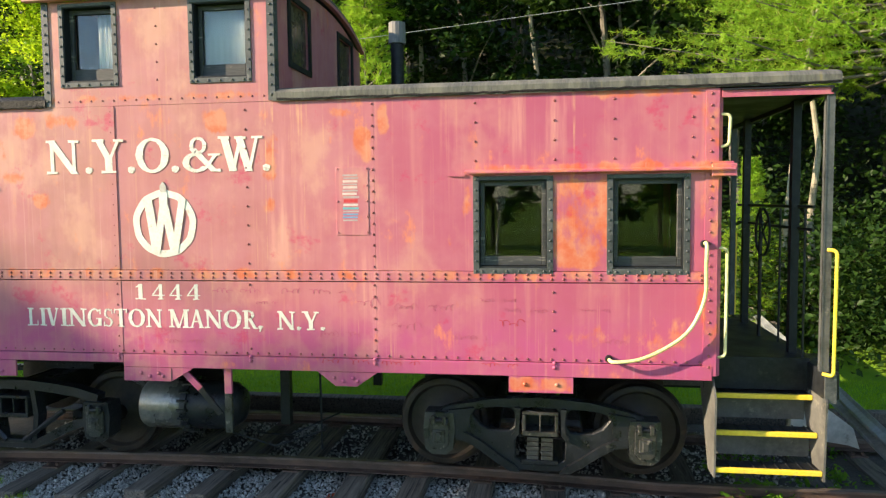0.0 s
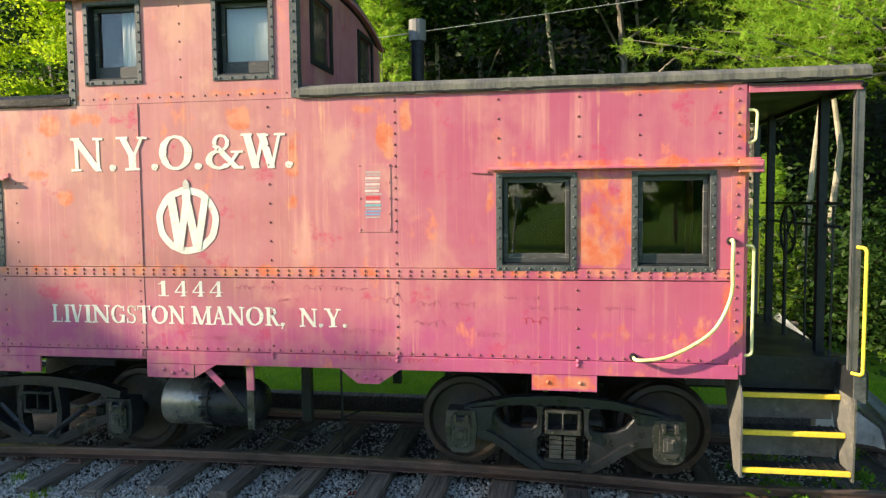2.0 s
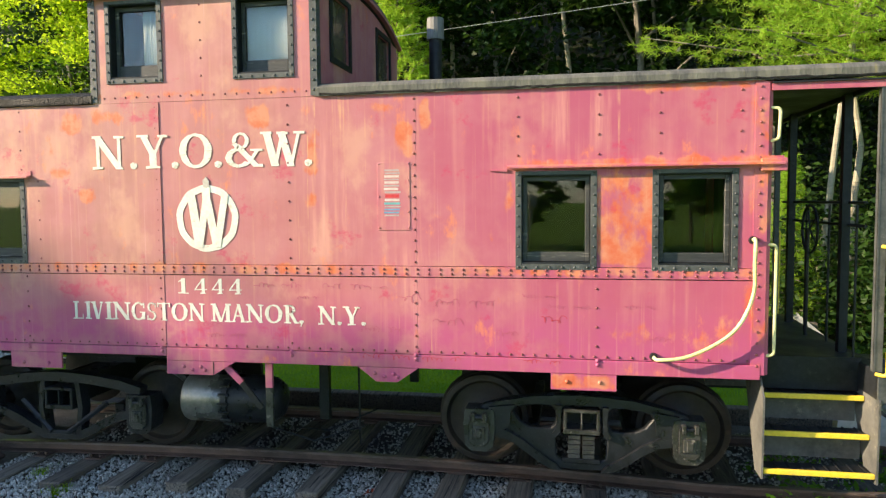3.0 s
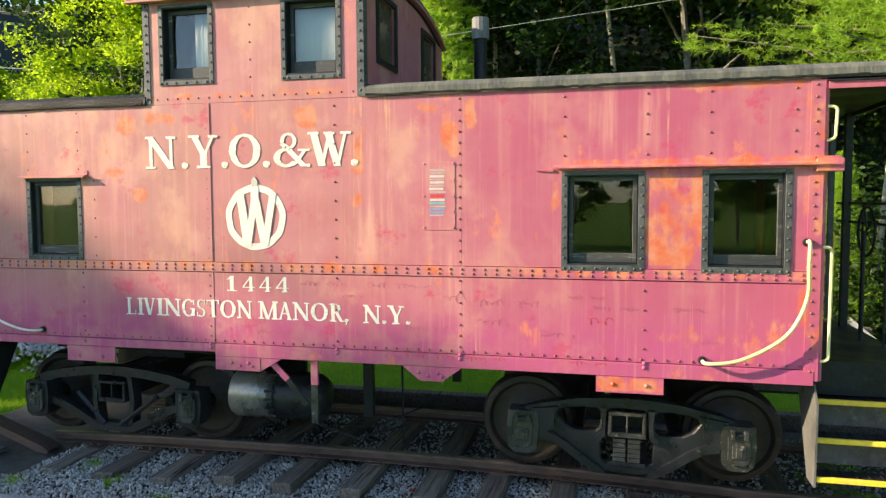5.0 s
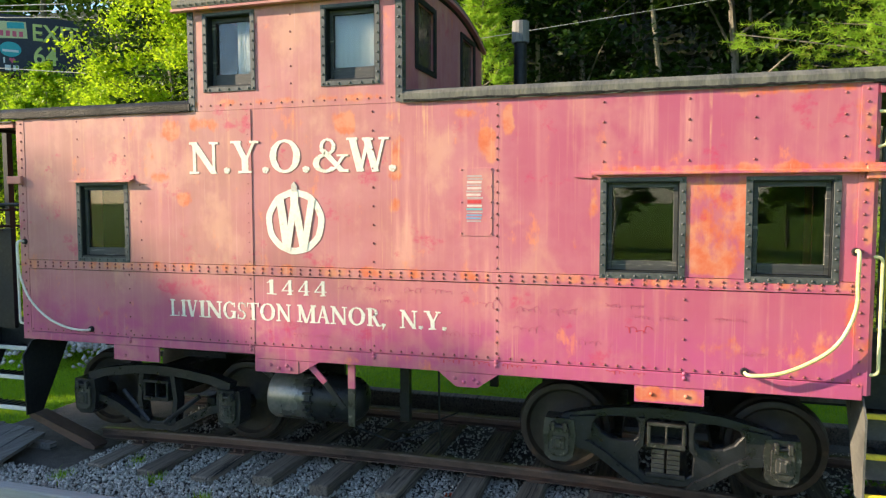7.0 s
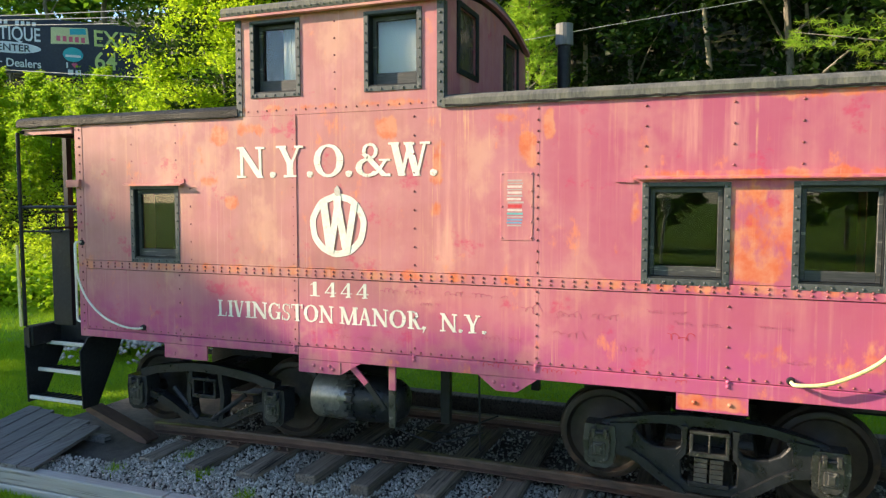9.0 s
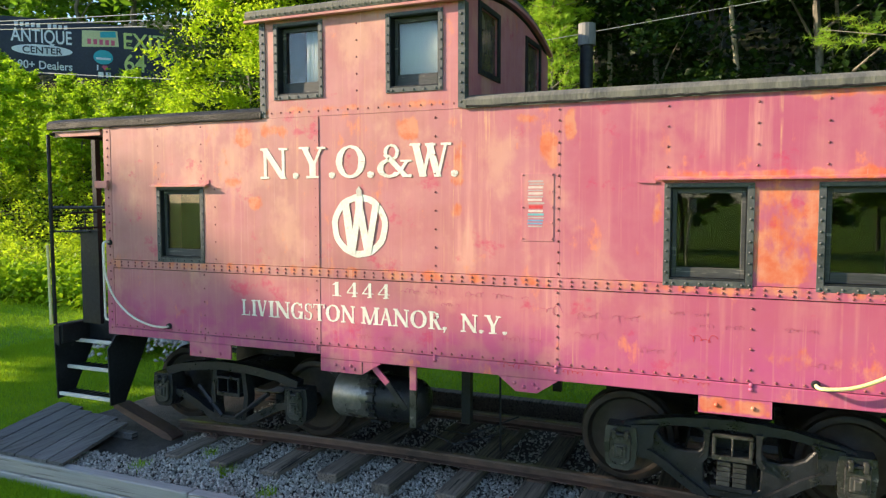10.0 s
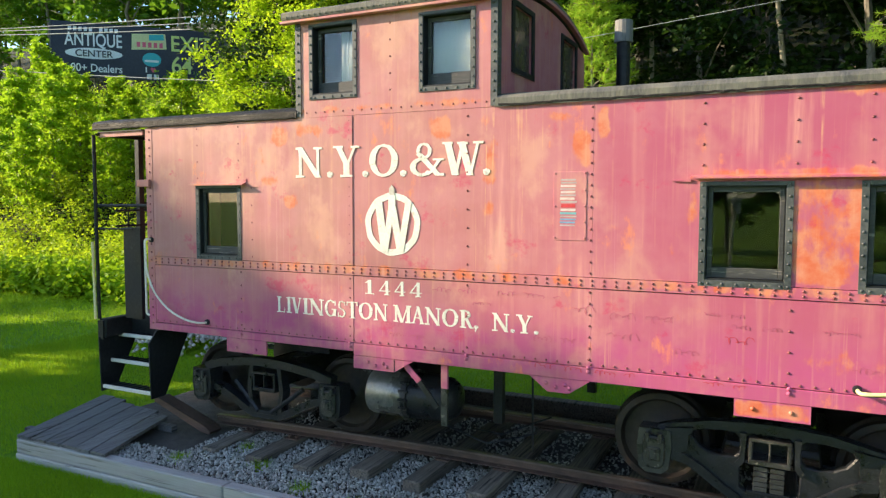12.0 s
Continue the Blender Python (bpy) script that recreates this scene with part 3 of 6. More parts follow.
    for a, b in ((1.5, 2.36), (-7.68, -6.92)):
        bm = bmesh.new()
        bx(bm, a, b, -0.012, 0.018, 3.385, 3.455)
        part("roof_rail", bm, RED, car)
        bm = bmesh.new()
        bx(bm, a, b, -0.03, W + 0.03, 3.44, 3.452)
        part("porch_soffit", bm, BLACK, car)
        end = b if a > 0 else a
        bm = bmesh.new()
        prism(bm, [(-0.03, 3.40)] + [(YC + s / 8 * (W / 2 + 0.05), 3.43 + 0.15 * (1 - (s / 8) ** 2)) for s in range(-8, 9)] + [(W + 0.03, 3.40)], "x", end - 0.02, end + 0.02)
        part("roof_end_sheet", bm, BLACK, car)

    # cupola
    ca, cb, top = -4.63, -2.37, 4.45
    cw = [(-4.428, -3.925, 3.695, 4.40), (-3.133, -2.620, 3.695, 4.38)]
    bm = bmesh.new()
    plate(bm, ca, cb, 3.472, top, cw, -0.003, 0.045)
    part("cupola_side", bm, RED, car)
    bm = bmesh.new()
    plate(bm, ca, cb, 3.472, top, [], W, W - 0.045)
    part("cupola_far_side", bm, RED, car)
    arch = [(YC + s / 10 * (W / 2 - 0.045), top + 0.25 * (1 - abs(s / 10) ** 2.2)) for s in range(-10, 11)]
    for x, s in ((cb, -1), (ca, 1)):
        bm = bmesh.new()
        holes = [(0.42, 0.98, 3.90, 4.50), (2.05, 2.62, 3.70, 4.50)]
        plate(bm, 0.045, W - 0.045, 3.5, top + 0.06, holes, x, x + s * 0.045)
        for v in bm.verts:
            v.co.x, v.co.y = v.co.y, v.co.x
        prism(bm, [(0.045, top + 0.0605)] + [(p, max(q, top + 0.061)) for p, q in arch[1:-1]] + [(W - 0.045, top + 0.0605)], "x", min(x, x + s * 0.045), max(x, x + s * 0.045))
        part("cupola_end", bm, RED, car)
        for h in holes:
            w = attach(tagged(new("cupola_end_window"), "black framed window of the cupola end"), car)
            w.location = (x, (h[0] + h[1]) / 2, (h[2] + h[3]) / 2)
            o = 0.016 * (1 if s < 0 else -1)
            for n0, n1, m0, m1 in ((h[0] - 0.05, h[0] + 0.02, h[2], h[3]), (h[1] - 0.02, h[1] + 0.05, h[2], h[3]), (h[0] - 0.05, h[1] + 0.05, h[2] - 0.05, h[2] + 0.002), (h[0] - 0.05, h[1] + 0.05, h[3] - 0.002, h[3] + 0.05)):
                bm = bmesh.new()
                bx(bm, min(x, x + o) - 0.001, max(x, x + o) + 0.001, n0, n1, m0, m1)
                part("frame_strip", bm, BLACK, w)
            bm = bmesh.new()
            bx(bm, x + s * 0.03, x + s * 0.034, h[0], h[1], h[2], h[3])
            part("pane", bm, DULLPANE, w)
    roof(-4.74, -2.335, top + 0.118, 0.26, 0.05, 0.045, TAR, "cupola_roof", "grey tarred cupola roof with rivets")
    bm = bmesh.new()
    prism(bm, [(-0.075, top + 0.03), (-0.085, top + 0.06), (-0.08, top + 0.10), (-0.055, top + 0.121), (-0.03, top + 0.124), (-0.03, top + 0.03)], "x", -4.77, -2.30)
    part("cupola_eave", bm, TAR, car, "rolled grey tarred eave")
    bm = bmesh.new()
    rim = [(YC + k / 12 * (W / 2 + 0.03), top + 0.075 + 0.25 * (1 - abs(k / 12) ** 2.2)) for k in range(-12, 13)]
    prism(bm, rim + [(p, q - 0.035) for p, q in rim[::-1]], "x", -2.366, -2.315)
    part("cupola_rim", bm, RED, car, "dull red edge strip of the cupola roof")
    bm = bmesh.new()
    bx(bm, -4.79, -2.23, -0.085, -0.02, top - 0.005, top + 0.024)
    part("cupola_cornice", bm, RED, car, bevel=0.006)
    for x, s in ((cb, 1), (ca, -1)):
        bm = bmesh.new()
        prism(bm, [(x - s * 0.055, -0.014), (x + s * 0.012, -0.014), (x + s * 0.012, 0.09), (x - s * 0.0, 0.09), (x - s * 0.0, -0.004), (x - s * 0.055, -0.004)], "z", 3.48, top)
        part("cupola_corner", bm, TRIM, car, "grey riveted corner angle")
        rivets("corner_rivets", [(x - s * 0.022, z) for z in span(3.53, top - 0.03, 0.085)], car, TRIM, 0.014, "y", -0.014)
        rivets("corner_rivets", [(0.03, z) for z in span(3.6, top - 0.03, 0.085)], car, TRIM, 0.013, "x", x + s * 0.012, sign=s)
    rivets("roof_rivets", [(x, top + 0.055) for x in span(-4.7, -2.3, 0.07)], car, TAR, 0.011, "y", -0.083)
    rivets("roof_rivets", [(x, 3.49) for x in span(-7.6, -4.7, 0.075)], car, TARBLACK, 0.011, "y", -0.02)

    # windows of the side
    def window(x0, x1, z0, z1, frame_w, deep, at, label, sides=True, blind=None):
        w = attach(tagged(new("window"), label), car)
        w.location = ((x0 + x1) / 2, at, (z0 + z1) / 2)
        f = frame_w
        spots = []
        for n0, n1, m0, m1 in ((x0 - f, x0 + 0.004, z0 - f, z1 + f * 0.6), (x1 - 0.004, x1 + f, z0 - f, z1 + f * 0.6), (x0 + 0.005, x1 - 0.005, z0 - f, z0 + 0.004), (x0 + 0.005, x1 - 0.005, z1 - 0.004, z1 + f * 0.6)):
            bm = bmesh.new()
            bx(bm, n0, n1, at - 0.012, at + 0.002, m0, m1)
            part("frame_strip", bm, TRIM, w, bevel=0.002)
        for z in span(z0 - f * 0.5, z1, 0.088):
            spots += [(x0 - f * 0.5, z), (x1 + f * 0.5, z)]
        spots += [(x, z0 - f * 0.5) for x in span(x0 + 0.03, x1 - 0.03, 0.105)]
        rivets("frame_rivets", spots, w, TRIM, 0.0125, "y", at - 0.012)
        # reveal and sash
        for n0, n1, m0, m1 in ((x0, x0 + 0.012, z0, z1), (x1 - 0.012, x1, z0, z1), (x0 + 0.012, x1 - 0.012, z1 - 0.012, z1), (x0 + 0.012, x1 - 0.012, z0, z0 + 0.02)):
            bm = bmesh.new()
            bx(bm, n0, n1, at, at + deep + 0.03, m0, m1)
            part("reveal", bm, BLACK, w)
        sb = 0.085 if deep < 0.1 else 0.118
        for n0, n1, m0, m1 in ((x0 + 0.013, x0 + 0.05, z0 + 0.022, z1 - 0.013), (x1 - 0.05, x1 - 0.013, z0 + 0.022, z1 - 0.013), (x0 + 0.05, x1 - 0.05, z0 + 0.022, z0 + 0.02 + sb), (x0 + 0.05, x1 - 0.05, z1 - 0.055, z1 - 0.013)):
            bm = bmesh.new()
            bx(bm, n0, n1, at + deep - 0.03, at + deep + 0.006, m0, m1)
            part("sash_rail", bm, SASH, w, bevel=0.003)
        bm = bmesh.new()
        bx(bm, x0 + 0.048, x1 - 0.048, at + deep - 0.008, at + deep - 0.004, z0 + 0.015 + sb, z1 - 0.05)
        pane = part("pane", bm, GLASS, w)
        pane.visible_shadow = False
        if blind:
            a, b, wave = blind
            n = 28
            v, fc = [], []
            for k in range(n + 1):
                x = a + (b - a) * k / n
                y = at + deep + 0.035 + wave * (math.sin(k * 1.7) + 0.4 * math.sin(k * 0.6))
                v += [(x, y, z0 + 0.05), (x, y, z1 - 0.01)]
                if k:
                    fc.append((2 * k - 2, 2 * k, 2 * k + 1, 2 * k - 1))
            part_ob = raw("curtain", v, fc, CLOTH, w, "white cloth curtain behind the glass")
            part_ob.modifiers.new("thick", "SOLIDIFY").thickness = 0.003
        return w

    for x0, x1, z0, z1 in wins:
        window(x0, x1, z0, z1, 0.048, 0.075, 0.0, "dark window in a riveted grey steel frame")
    window(*cw[0], 0.042, 0.11, -0.003, "cupola window with a white curtain", blind=(-4.16, -3.95, 0.009))
    window(*cw[1], 0.042, 0.11, -0.003, "cupola window with a drawn white blind", blind=(-3.10, -2.66, 0.0012))

    # rain visors
    for a, b, z in ((-0.645, 1.60, 2.80), (-6.14, -5.34, 2.785)):
        bm = bmesh.new()
        prism(bm, [(0, z), (-0.075, z - 0.012), (-0.075, z + 0.002), (-0.012, z + 0.02), (-0.012, z + 0.06), (0, z + 0.06)], "x", a, b)
        part("rain_visor", bm, RED, car, "rusty steel rain visor over the windows")
    bm = bmesh.new()
    bx(bm, 1.42, 1.62, -0.05, -0.009, 2.735, 2.84)
    part("marker_bracket", bm, RED, car, "orange rusted lamp bracket", bevel=0.006)
    bm = bmesh.new()
    bx(bm, -7.0, -6.80, -0.05, -0.009, 2.765, 2.85)
    part("marker_bracket", bm, RED, car, bevel=0.006)
    for a, b, z in ((-0.80, -0.645, 2.776), (-5.34, -5.19, 2.76)):
        bm = bmesh.new()
        prism(bm, [(a if a > -1 else b, z - 0.004), (b if a > -1 else a, z - 0.014), (b if a > -1 else a, z + 0.010)], "y", -0.016, 0.0)
        part("visor_tip", bm, RED, car)

    # rivets of the plates
    belt = [(x, z) for z in (1.865, 1.905) for x in span(X0 + 0.1, X1 - 0.1, 0.104)]
    rivets("belt_rivets", belt, car, RIVET, 0.0125, "y", -0.009)
    rows = [(x, 1.158) for x in span(X0 + 0.1, X1 - 0.1, 0.104)]
    rows += [(x, 3.522) for x in span(ca + 0.12, cb - 0.1, 0.115)]
    for x in (-3.985, -1.475):
        rows += [(x, z) for z in span(1.97, 3.42, 0.094)] + [(x, z) for z in span(1.2, 1.8, 0.105)]
    for x in (-6.06, -5.45):
        rows += [(x, z) for z in span(2.86, 3.42, 0.19)]
    for x in (-5.44, ):
        rows += [(x, z) for z in span(1.2, 1.8, 0.15)]
    rows += [(-2.66, z) for z in span(1.2, 1.8, 0.3)] + [(-2.66, z) for z in span(2.0, 3.4, 0.18)]
    rows += [(-5.27, z) for z in span(1.98, 2.74, 0.19)]
    for x in (-0.555, 0.13, 0.63, 1.27):
        rows += [(x, z) for z in span(2.9, 3.40, 0.17)]
    rows += [(0.12, z) for z in span(1.25, 1.75, 0.17)]
    rows += [(-3.5, z) for z in span(3.7, 4.35, 0.15)]
    rivets("plate_rivets", rows, car, RIVET, 0.012, "y", 0.0)
    for x, s in ((X1 - 0.03, 1), (X0 + 0.03, -1)):
        rivets("post_rivets", [(x, z) for z in span(1.12, 3.42, 0.094)], car, RIVET, 0.0125, "y", -0.008)
    big = [(x, z) for x in (-3.985, -2.66, -1.475, 0.13, -5.44) for z in (1.09, 1.128)]
    rivets("bolts", big, car, RED, 0.02, "y", -0.012)

    # plates hung from the sill
    for pts in ([(-0.27, 1.003), (-0.27, 0.862), (0.29, 0.862), (0.29, 1.003)], [(-5.66, 1.043), (-5.66, 0.885), (-5.09, 0.885), (-5.09, 1.043)],
                [(-2.02, 1.003), (-1.85, 0.872), (-1.65, 0.872), (-1.46, 1.003)], [(-3.942, 1.003), (-3.942, 0.872), (-3.46, 0.872), (-3.24, 1.003)]):
        bm = bmesh.new()
        prism(bm, pts, "y", -0.010, 0.012)
        part("sill_plate", bm, RED, car)
        cx = sum(p[0] for p in pts) / 4
        rivets("bolts", [(cx - 0.14, 0.935), (cx + 0.14, 0.935)] if len(pts) == 4 and abs(pts[0][0] - pts[1][0]) < 0.01 and pts[1][0] != -3.942 else [(cx + d, 0.95 - 0.03 * (i % 2)) for i, d in enumerate((-0.12, -0.03, 0.06, 0.1))], car, RED, 0.02, "y", -0.010)
    bm = bmesh.new()
    bx(bm, -3.46, -3.452, -0.0125, -0.010, 0.874, 1.0)
    part("plate_joint", bm, BLACK, car)
    return car


def build_handrails(car):
    for pts, m in ((([(1.375, 0.0, 2.17), (1.375, -0.10, 2.165), (1.372, -0.10, 1.95), (1.372, -0.10, 1.77), (1.32, -0.10, 1.59), (1.225, -0.10, 1.43), (1.06, -0.10, 1.30), (0.84, -0.10, 1.195), (0.63, -0.10, 1.168), (0.595, 0.0, 1.175)]), CREAM),
                   (([(-6.815, 0.0, 2.13), (-6.825, -0.09, 2.125), (-6.83, -0.09, 1.93), (-6.81, -0.09, 1.74), (-6.69, -0.09, 1.50), (-6.46, -0.09, 1.31), (-6.2, -0.09, 1.215), (-5.98, -0.09, 1.195), (-5.95, 0.0, 1.195)]), WHITE)):
        bm = bmesh.new()
        tube(bm, flowing(pts), 0.016 if m is CREAM else 0.012, 10)
        part("curved_handrail", bm, m, car, "curved cream painted handrail", smooth=True)
        for p in (pts[0], pts[-1]):
            bm = bmesh.new()
            cyl(bm, (p[0], -0.03, p[2]), (p[0], 0.0, p[2]), 0.03, 0.035, 12)
            part("handrail_flange", bm, BLACK, car)
    for x, s, m in ((X1 + 0.03, 1, CREAM), (X0 - 0.03, -1, WHITE)):
        bm = bmesh.new()
        tube(bm, bent([(x, 0.02, 2.135), (x + s * 0.085, 0.02, 2.13), (x + s * 0.08, 0.02, 1.21), (x, 0.02, 1.205)], 0.05), 0.014, 8)
        part("end_handrail", bm, m, car, "straight cream painted handrail", smooth=True)
    bm = bmesh.new()
    tube(bm, bent([(1.5, 0.02, 3.25), (1.575, 0.02, 3.245), (1.565, 0.02, 2.995), (1.5, 0.02, 2.98)], 0.04), 0.013, 8)
    part("grab_iron", bm, CREAM, car, smooth=True)


def build_porch(car, inner, s):
    """An open end platform: floor, steps, posts and railing. s: which way it looks."""
    out = inner + s * 0.90
    a, b = min(inner, out), max(inner, out)
    bm = bmesh.new()
    bx(bm, a, b, 0.42, W - 0.42, 1.08, 1.12)
    part("platform_floor", bm, BLACK, car, "black steel platform floor")
    bm = bmesh.new()
    bx(bm, a, b, 0.40, 0.42, 0.84, 1.13)
    part("platform_edge", bm, BLACK, car)
    bm = bmesh.new()
    bx(bm, out - 0.02, out + 0.10, 0.0, W, 0.86, 1.10)
    part("end_beam", bm, BLACK, car, bevel=0.01)
    for y0 in (0.0, W):
        t = 1 if y0 == 0 else -1
        st = attach(tagged(new("steps"), "black steel steps with painted tread edges"), car)
        st.location = (inner, y0, 0.5)
        for x in (inner + s * 0.01, out - s * 0.01):
            bm = bmesh.new()
            prism(bm, [(y0 - t * 0.02, 0.17), (y0 + t * 0.20, 0.17), (y0 + t * 0.62, 0.95), (y0 + t * 0.62, 1.07), (y0 - t * 0.02 + t * 0.10, 1.0), (y0 + t * 0.0, 0.9), (y0 - t * 0.04, 0.86)], "x", x - 0.008, x + 0.008)
            part("stringer", bm, SUNLITSTEEL if s > 0 else BLACK, st)
        for k, (yy, z) in enumerate(((0.0, 0.24), (0.13, 0.525), (0.26, 0.82)) if s > 0 else ((0.0, 0.24), (0.13, 0.555), (0.26, 0.865))):
            bm = bmesh.new()
            ya, yb = sorted((y0 + t * yy, y0 + t * (yy + 0.22)))
            bx(bm, a + 0.02, b - 0.02, ya, yb, z - 0.03, z)
            for j in range(9):
                x = a + 0.06 + (b - a - 0.12) * j / 8
                bx(bm, x - 0.004, x + 0.004, ya, yb, z, z + 0.012)
            part("tread", bm, BLACK, st)
            bm = bmesh.new()
            ya, yb = sorted((y0 + t * (yy - 0.012), y0 + t * (yy + 0.024)))
            bx(bm, a + 0.02, b - 0.02, ya, yb, z - 0.03, z + 0.014)
            part("tread_edge", bm, YELLOW if s > 0 else WHITE, st, "painted yellow tread edge" if s > 0 else "painted white tread edge", bevel=0.006)
            if s > 0 and k:
                bm = bmesh.new()
                ya, yb = sorted((y0 + t * (yy + 0.19), y0 + t * (yy + 0.20)))
                bx(bm, a + 0.02, b - 0.02, ya, yb, z - 0.26, z - 0.035)
                part("riser", bm, SUNLITSTEEL, st)
        # post with its painted grab bar
        thin = s < 0
        bm = bmesh.new()
        if thin:
            tube(bm, [(out - 0.01, y0 + t * 0.0, 1.1), (out - 0.02, y0, 2.2), (out - 0.02, y0, 3.42)], 0.022, 8)
        else:
            bx(bm, out - 0.055, out + 0.012, y0 + t * 0.01 - 0.006, y0 + t * 0.01 + 0.006, 1.1, 3.42)
            bx(bm, out - 0.055, out - 0.043, min(y0, y0 + t * 0.06), max(y0, y0 + t * 0.06), 1.1, 3.42)
        part("corner_stanchion", bm, BLACK if thin else TRIM, car)
        bm = bmesh.new()
        if thin:
            tube(bm, [(out - 0.035, y0 - t * 0.05, 2.08), (out - 0.02, y0 - t * 0.05, 1.1)], 0.017, 8)
        else:
            tube(bm, bent([(out - 0.02, y0, 2.12), (out + 0.035, y0 - t * 0.05, 2.115), (out + 0.03, y0 - t * 0.05, 1.075), (out - 0.04, y0, 1.085)], 0.04), 0.015, 8)
        part("stanchion_grab", bm, YELLOW if not thin else CREAM, car, "yellow painted grab bar", smooth=True)
        bm = bmesh.new()
        bx(bm, out - 0.02, out + 0.07, y0 - 0.02, y0 + 0.02, 0.84, 1.08)
        part("beam_end", bm, TRIM if not thin else BLACK, car)
        if thin:
            bm = bmesh.new()
            tube(bm, [(out - 0.02, y0 + t * 0.02, 2.535), (inner - 0.02, y0 + t * 0.02, 2.54)], 0.02, 8)
            tube(bm, [(out - 0.02, y0 + t * 0.02, 2.245), (inner - 0.3, y0 + t * 0.02, 2.25)], 0.012, 8)
            tube(bm, [(inner - 0.06, y0 + t * 0.06, 2.2), (inner - 0.06, y0 + t * 0.06, 2.68)], 0.018, 8)
            part("side_rail", bm, BLACK, car)
    bm = bmesh.new()
    for z in (2.47, 2.27):
        tube(bm, [(out - 0.03, 0.30, z), (out - 0.03, W - 0.3, z)], 0.014, 8)
    for y in np.linspace(0.5, W - 0.5, 4):
        tube(bm, [(out - 0.03, y, 1.1), (out - 0.03, y, 2.45)], 0.011, 6)
    part("end_railing", bm, BLACK, car, "black steel end railing")
    for y in (0.72, W - 0.72):
        bm = bmesh.new()
        bx(bm, out - 0.09, out - 0.02, y - 0.04, y + 0.04, 1.1, 3.43)
        part("porch_post", bm, BLACK, car)
    # brake wheel stand
    y = W - 0.75 if s > 0 else 0.45
    bm = bmesh.new()
    if s > 0:
        bx(bm, out - 0.55, out - 0.42, y - 0.1, y, 1.12, 2.3)
    else:
        bx(bm, inner - 0.53, inner - 0.24, 0.08, 0.13, 1.13, 2.265)
    part("end_sheet", bm, BLACK, car)
    bm = bmesh.new()
    tube(bm, [(out - s * 0.12, YC, 1.1), (out - s * 0.12, YC, 2.2)], 0.02, 8)
    wheel = [(out - s * 0.10, YC + 0.24 * math.cos(2 * math.pi * k / 20), 2.2 + 0.24 * math.sin(2 * math.pi * k / 20)) for k in range(21)]
    tube(bm, wheel, 0.014, 6)
    for k in range(5):
        g = 2 * math.pi * k / 5
        tube(bm, [(out - s * 0.10, YC, 2.2), (out - s * 0.10, YC + 0.24 * math.cos(g), 2.2 + 0.24 * math.sin(g))], 0.009, 6)
    part("brake_wheel", bm, BLACK, car, smooth=True)
    # coupler and air hose
    bm = bmesh.new()
    bx(bm, min(out, out + s * 0.45), max(out, out + s * 0.45), YC - 0.09, YC + 0.09, 0.68, 0.86)
    bx(bm, min(out + s * 0.35, out + s * 0.62), max(out + s * 0.35, out + s * 0.62), YC - 0.17, YC + 0.13, 0.60, 0.92)
    part("coupler", bm, IRON, car, bevel=0.03)


def lathe(bm, x, z, profile, n=40):
    """Turns (y, radius) pairs about the axle line through x, z."""
    rings = [[bm.verts.new((x + r * math.cos(2 * math.pi * k / n), y, z + r * math.sin(2 * math.pi * k / n))) for k in range(n)] for y, r in profile]
    for a, b in zip(rings, rings[1:]):
        for k in range(n):
            bm.faces.new((a[k], a[(k + 1) % n], b[(k + 1) % n], b[k]))
    bm.faces.new(rings[0]), bm.faces.new(rings[-1][::-1])


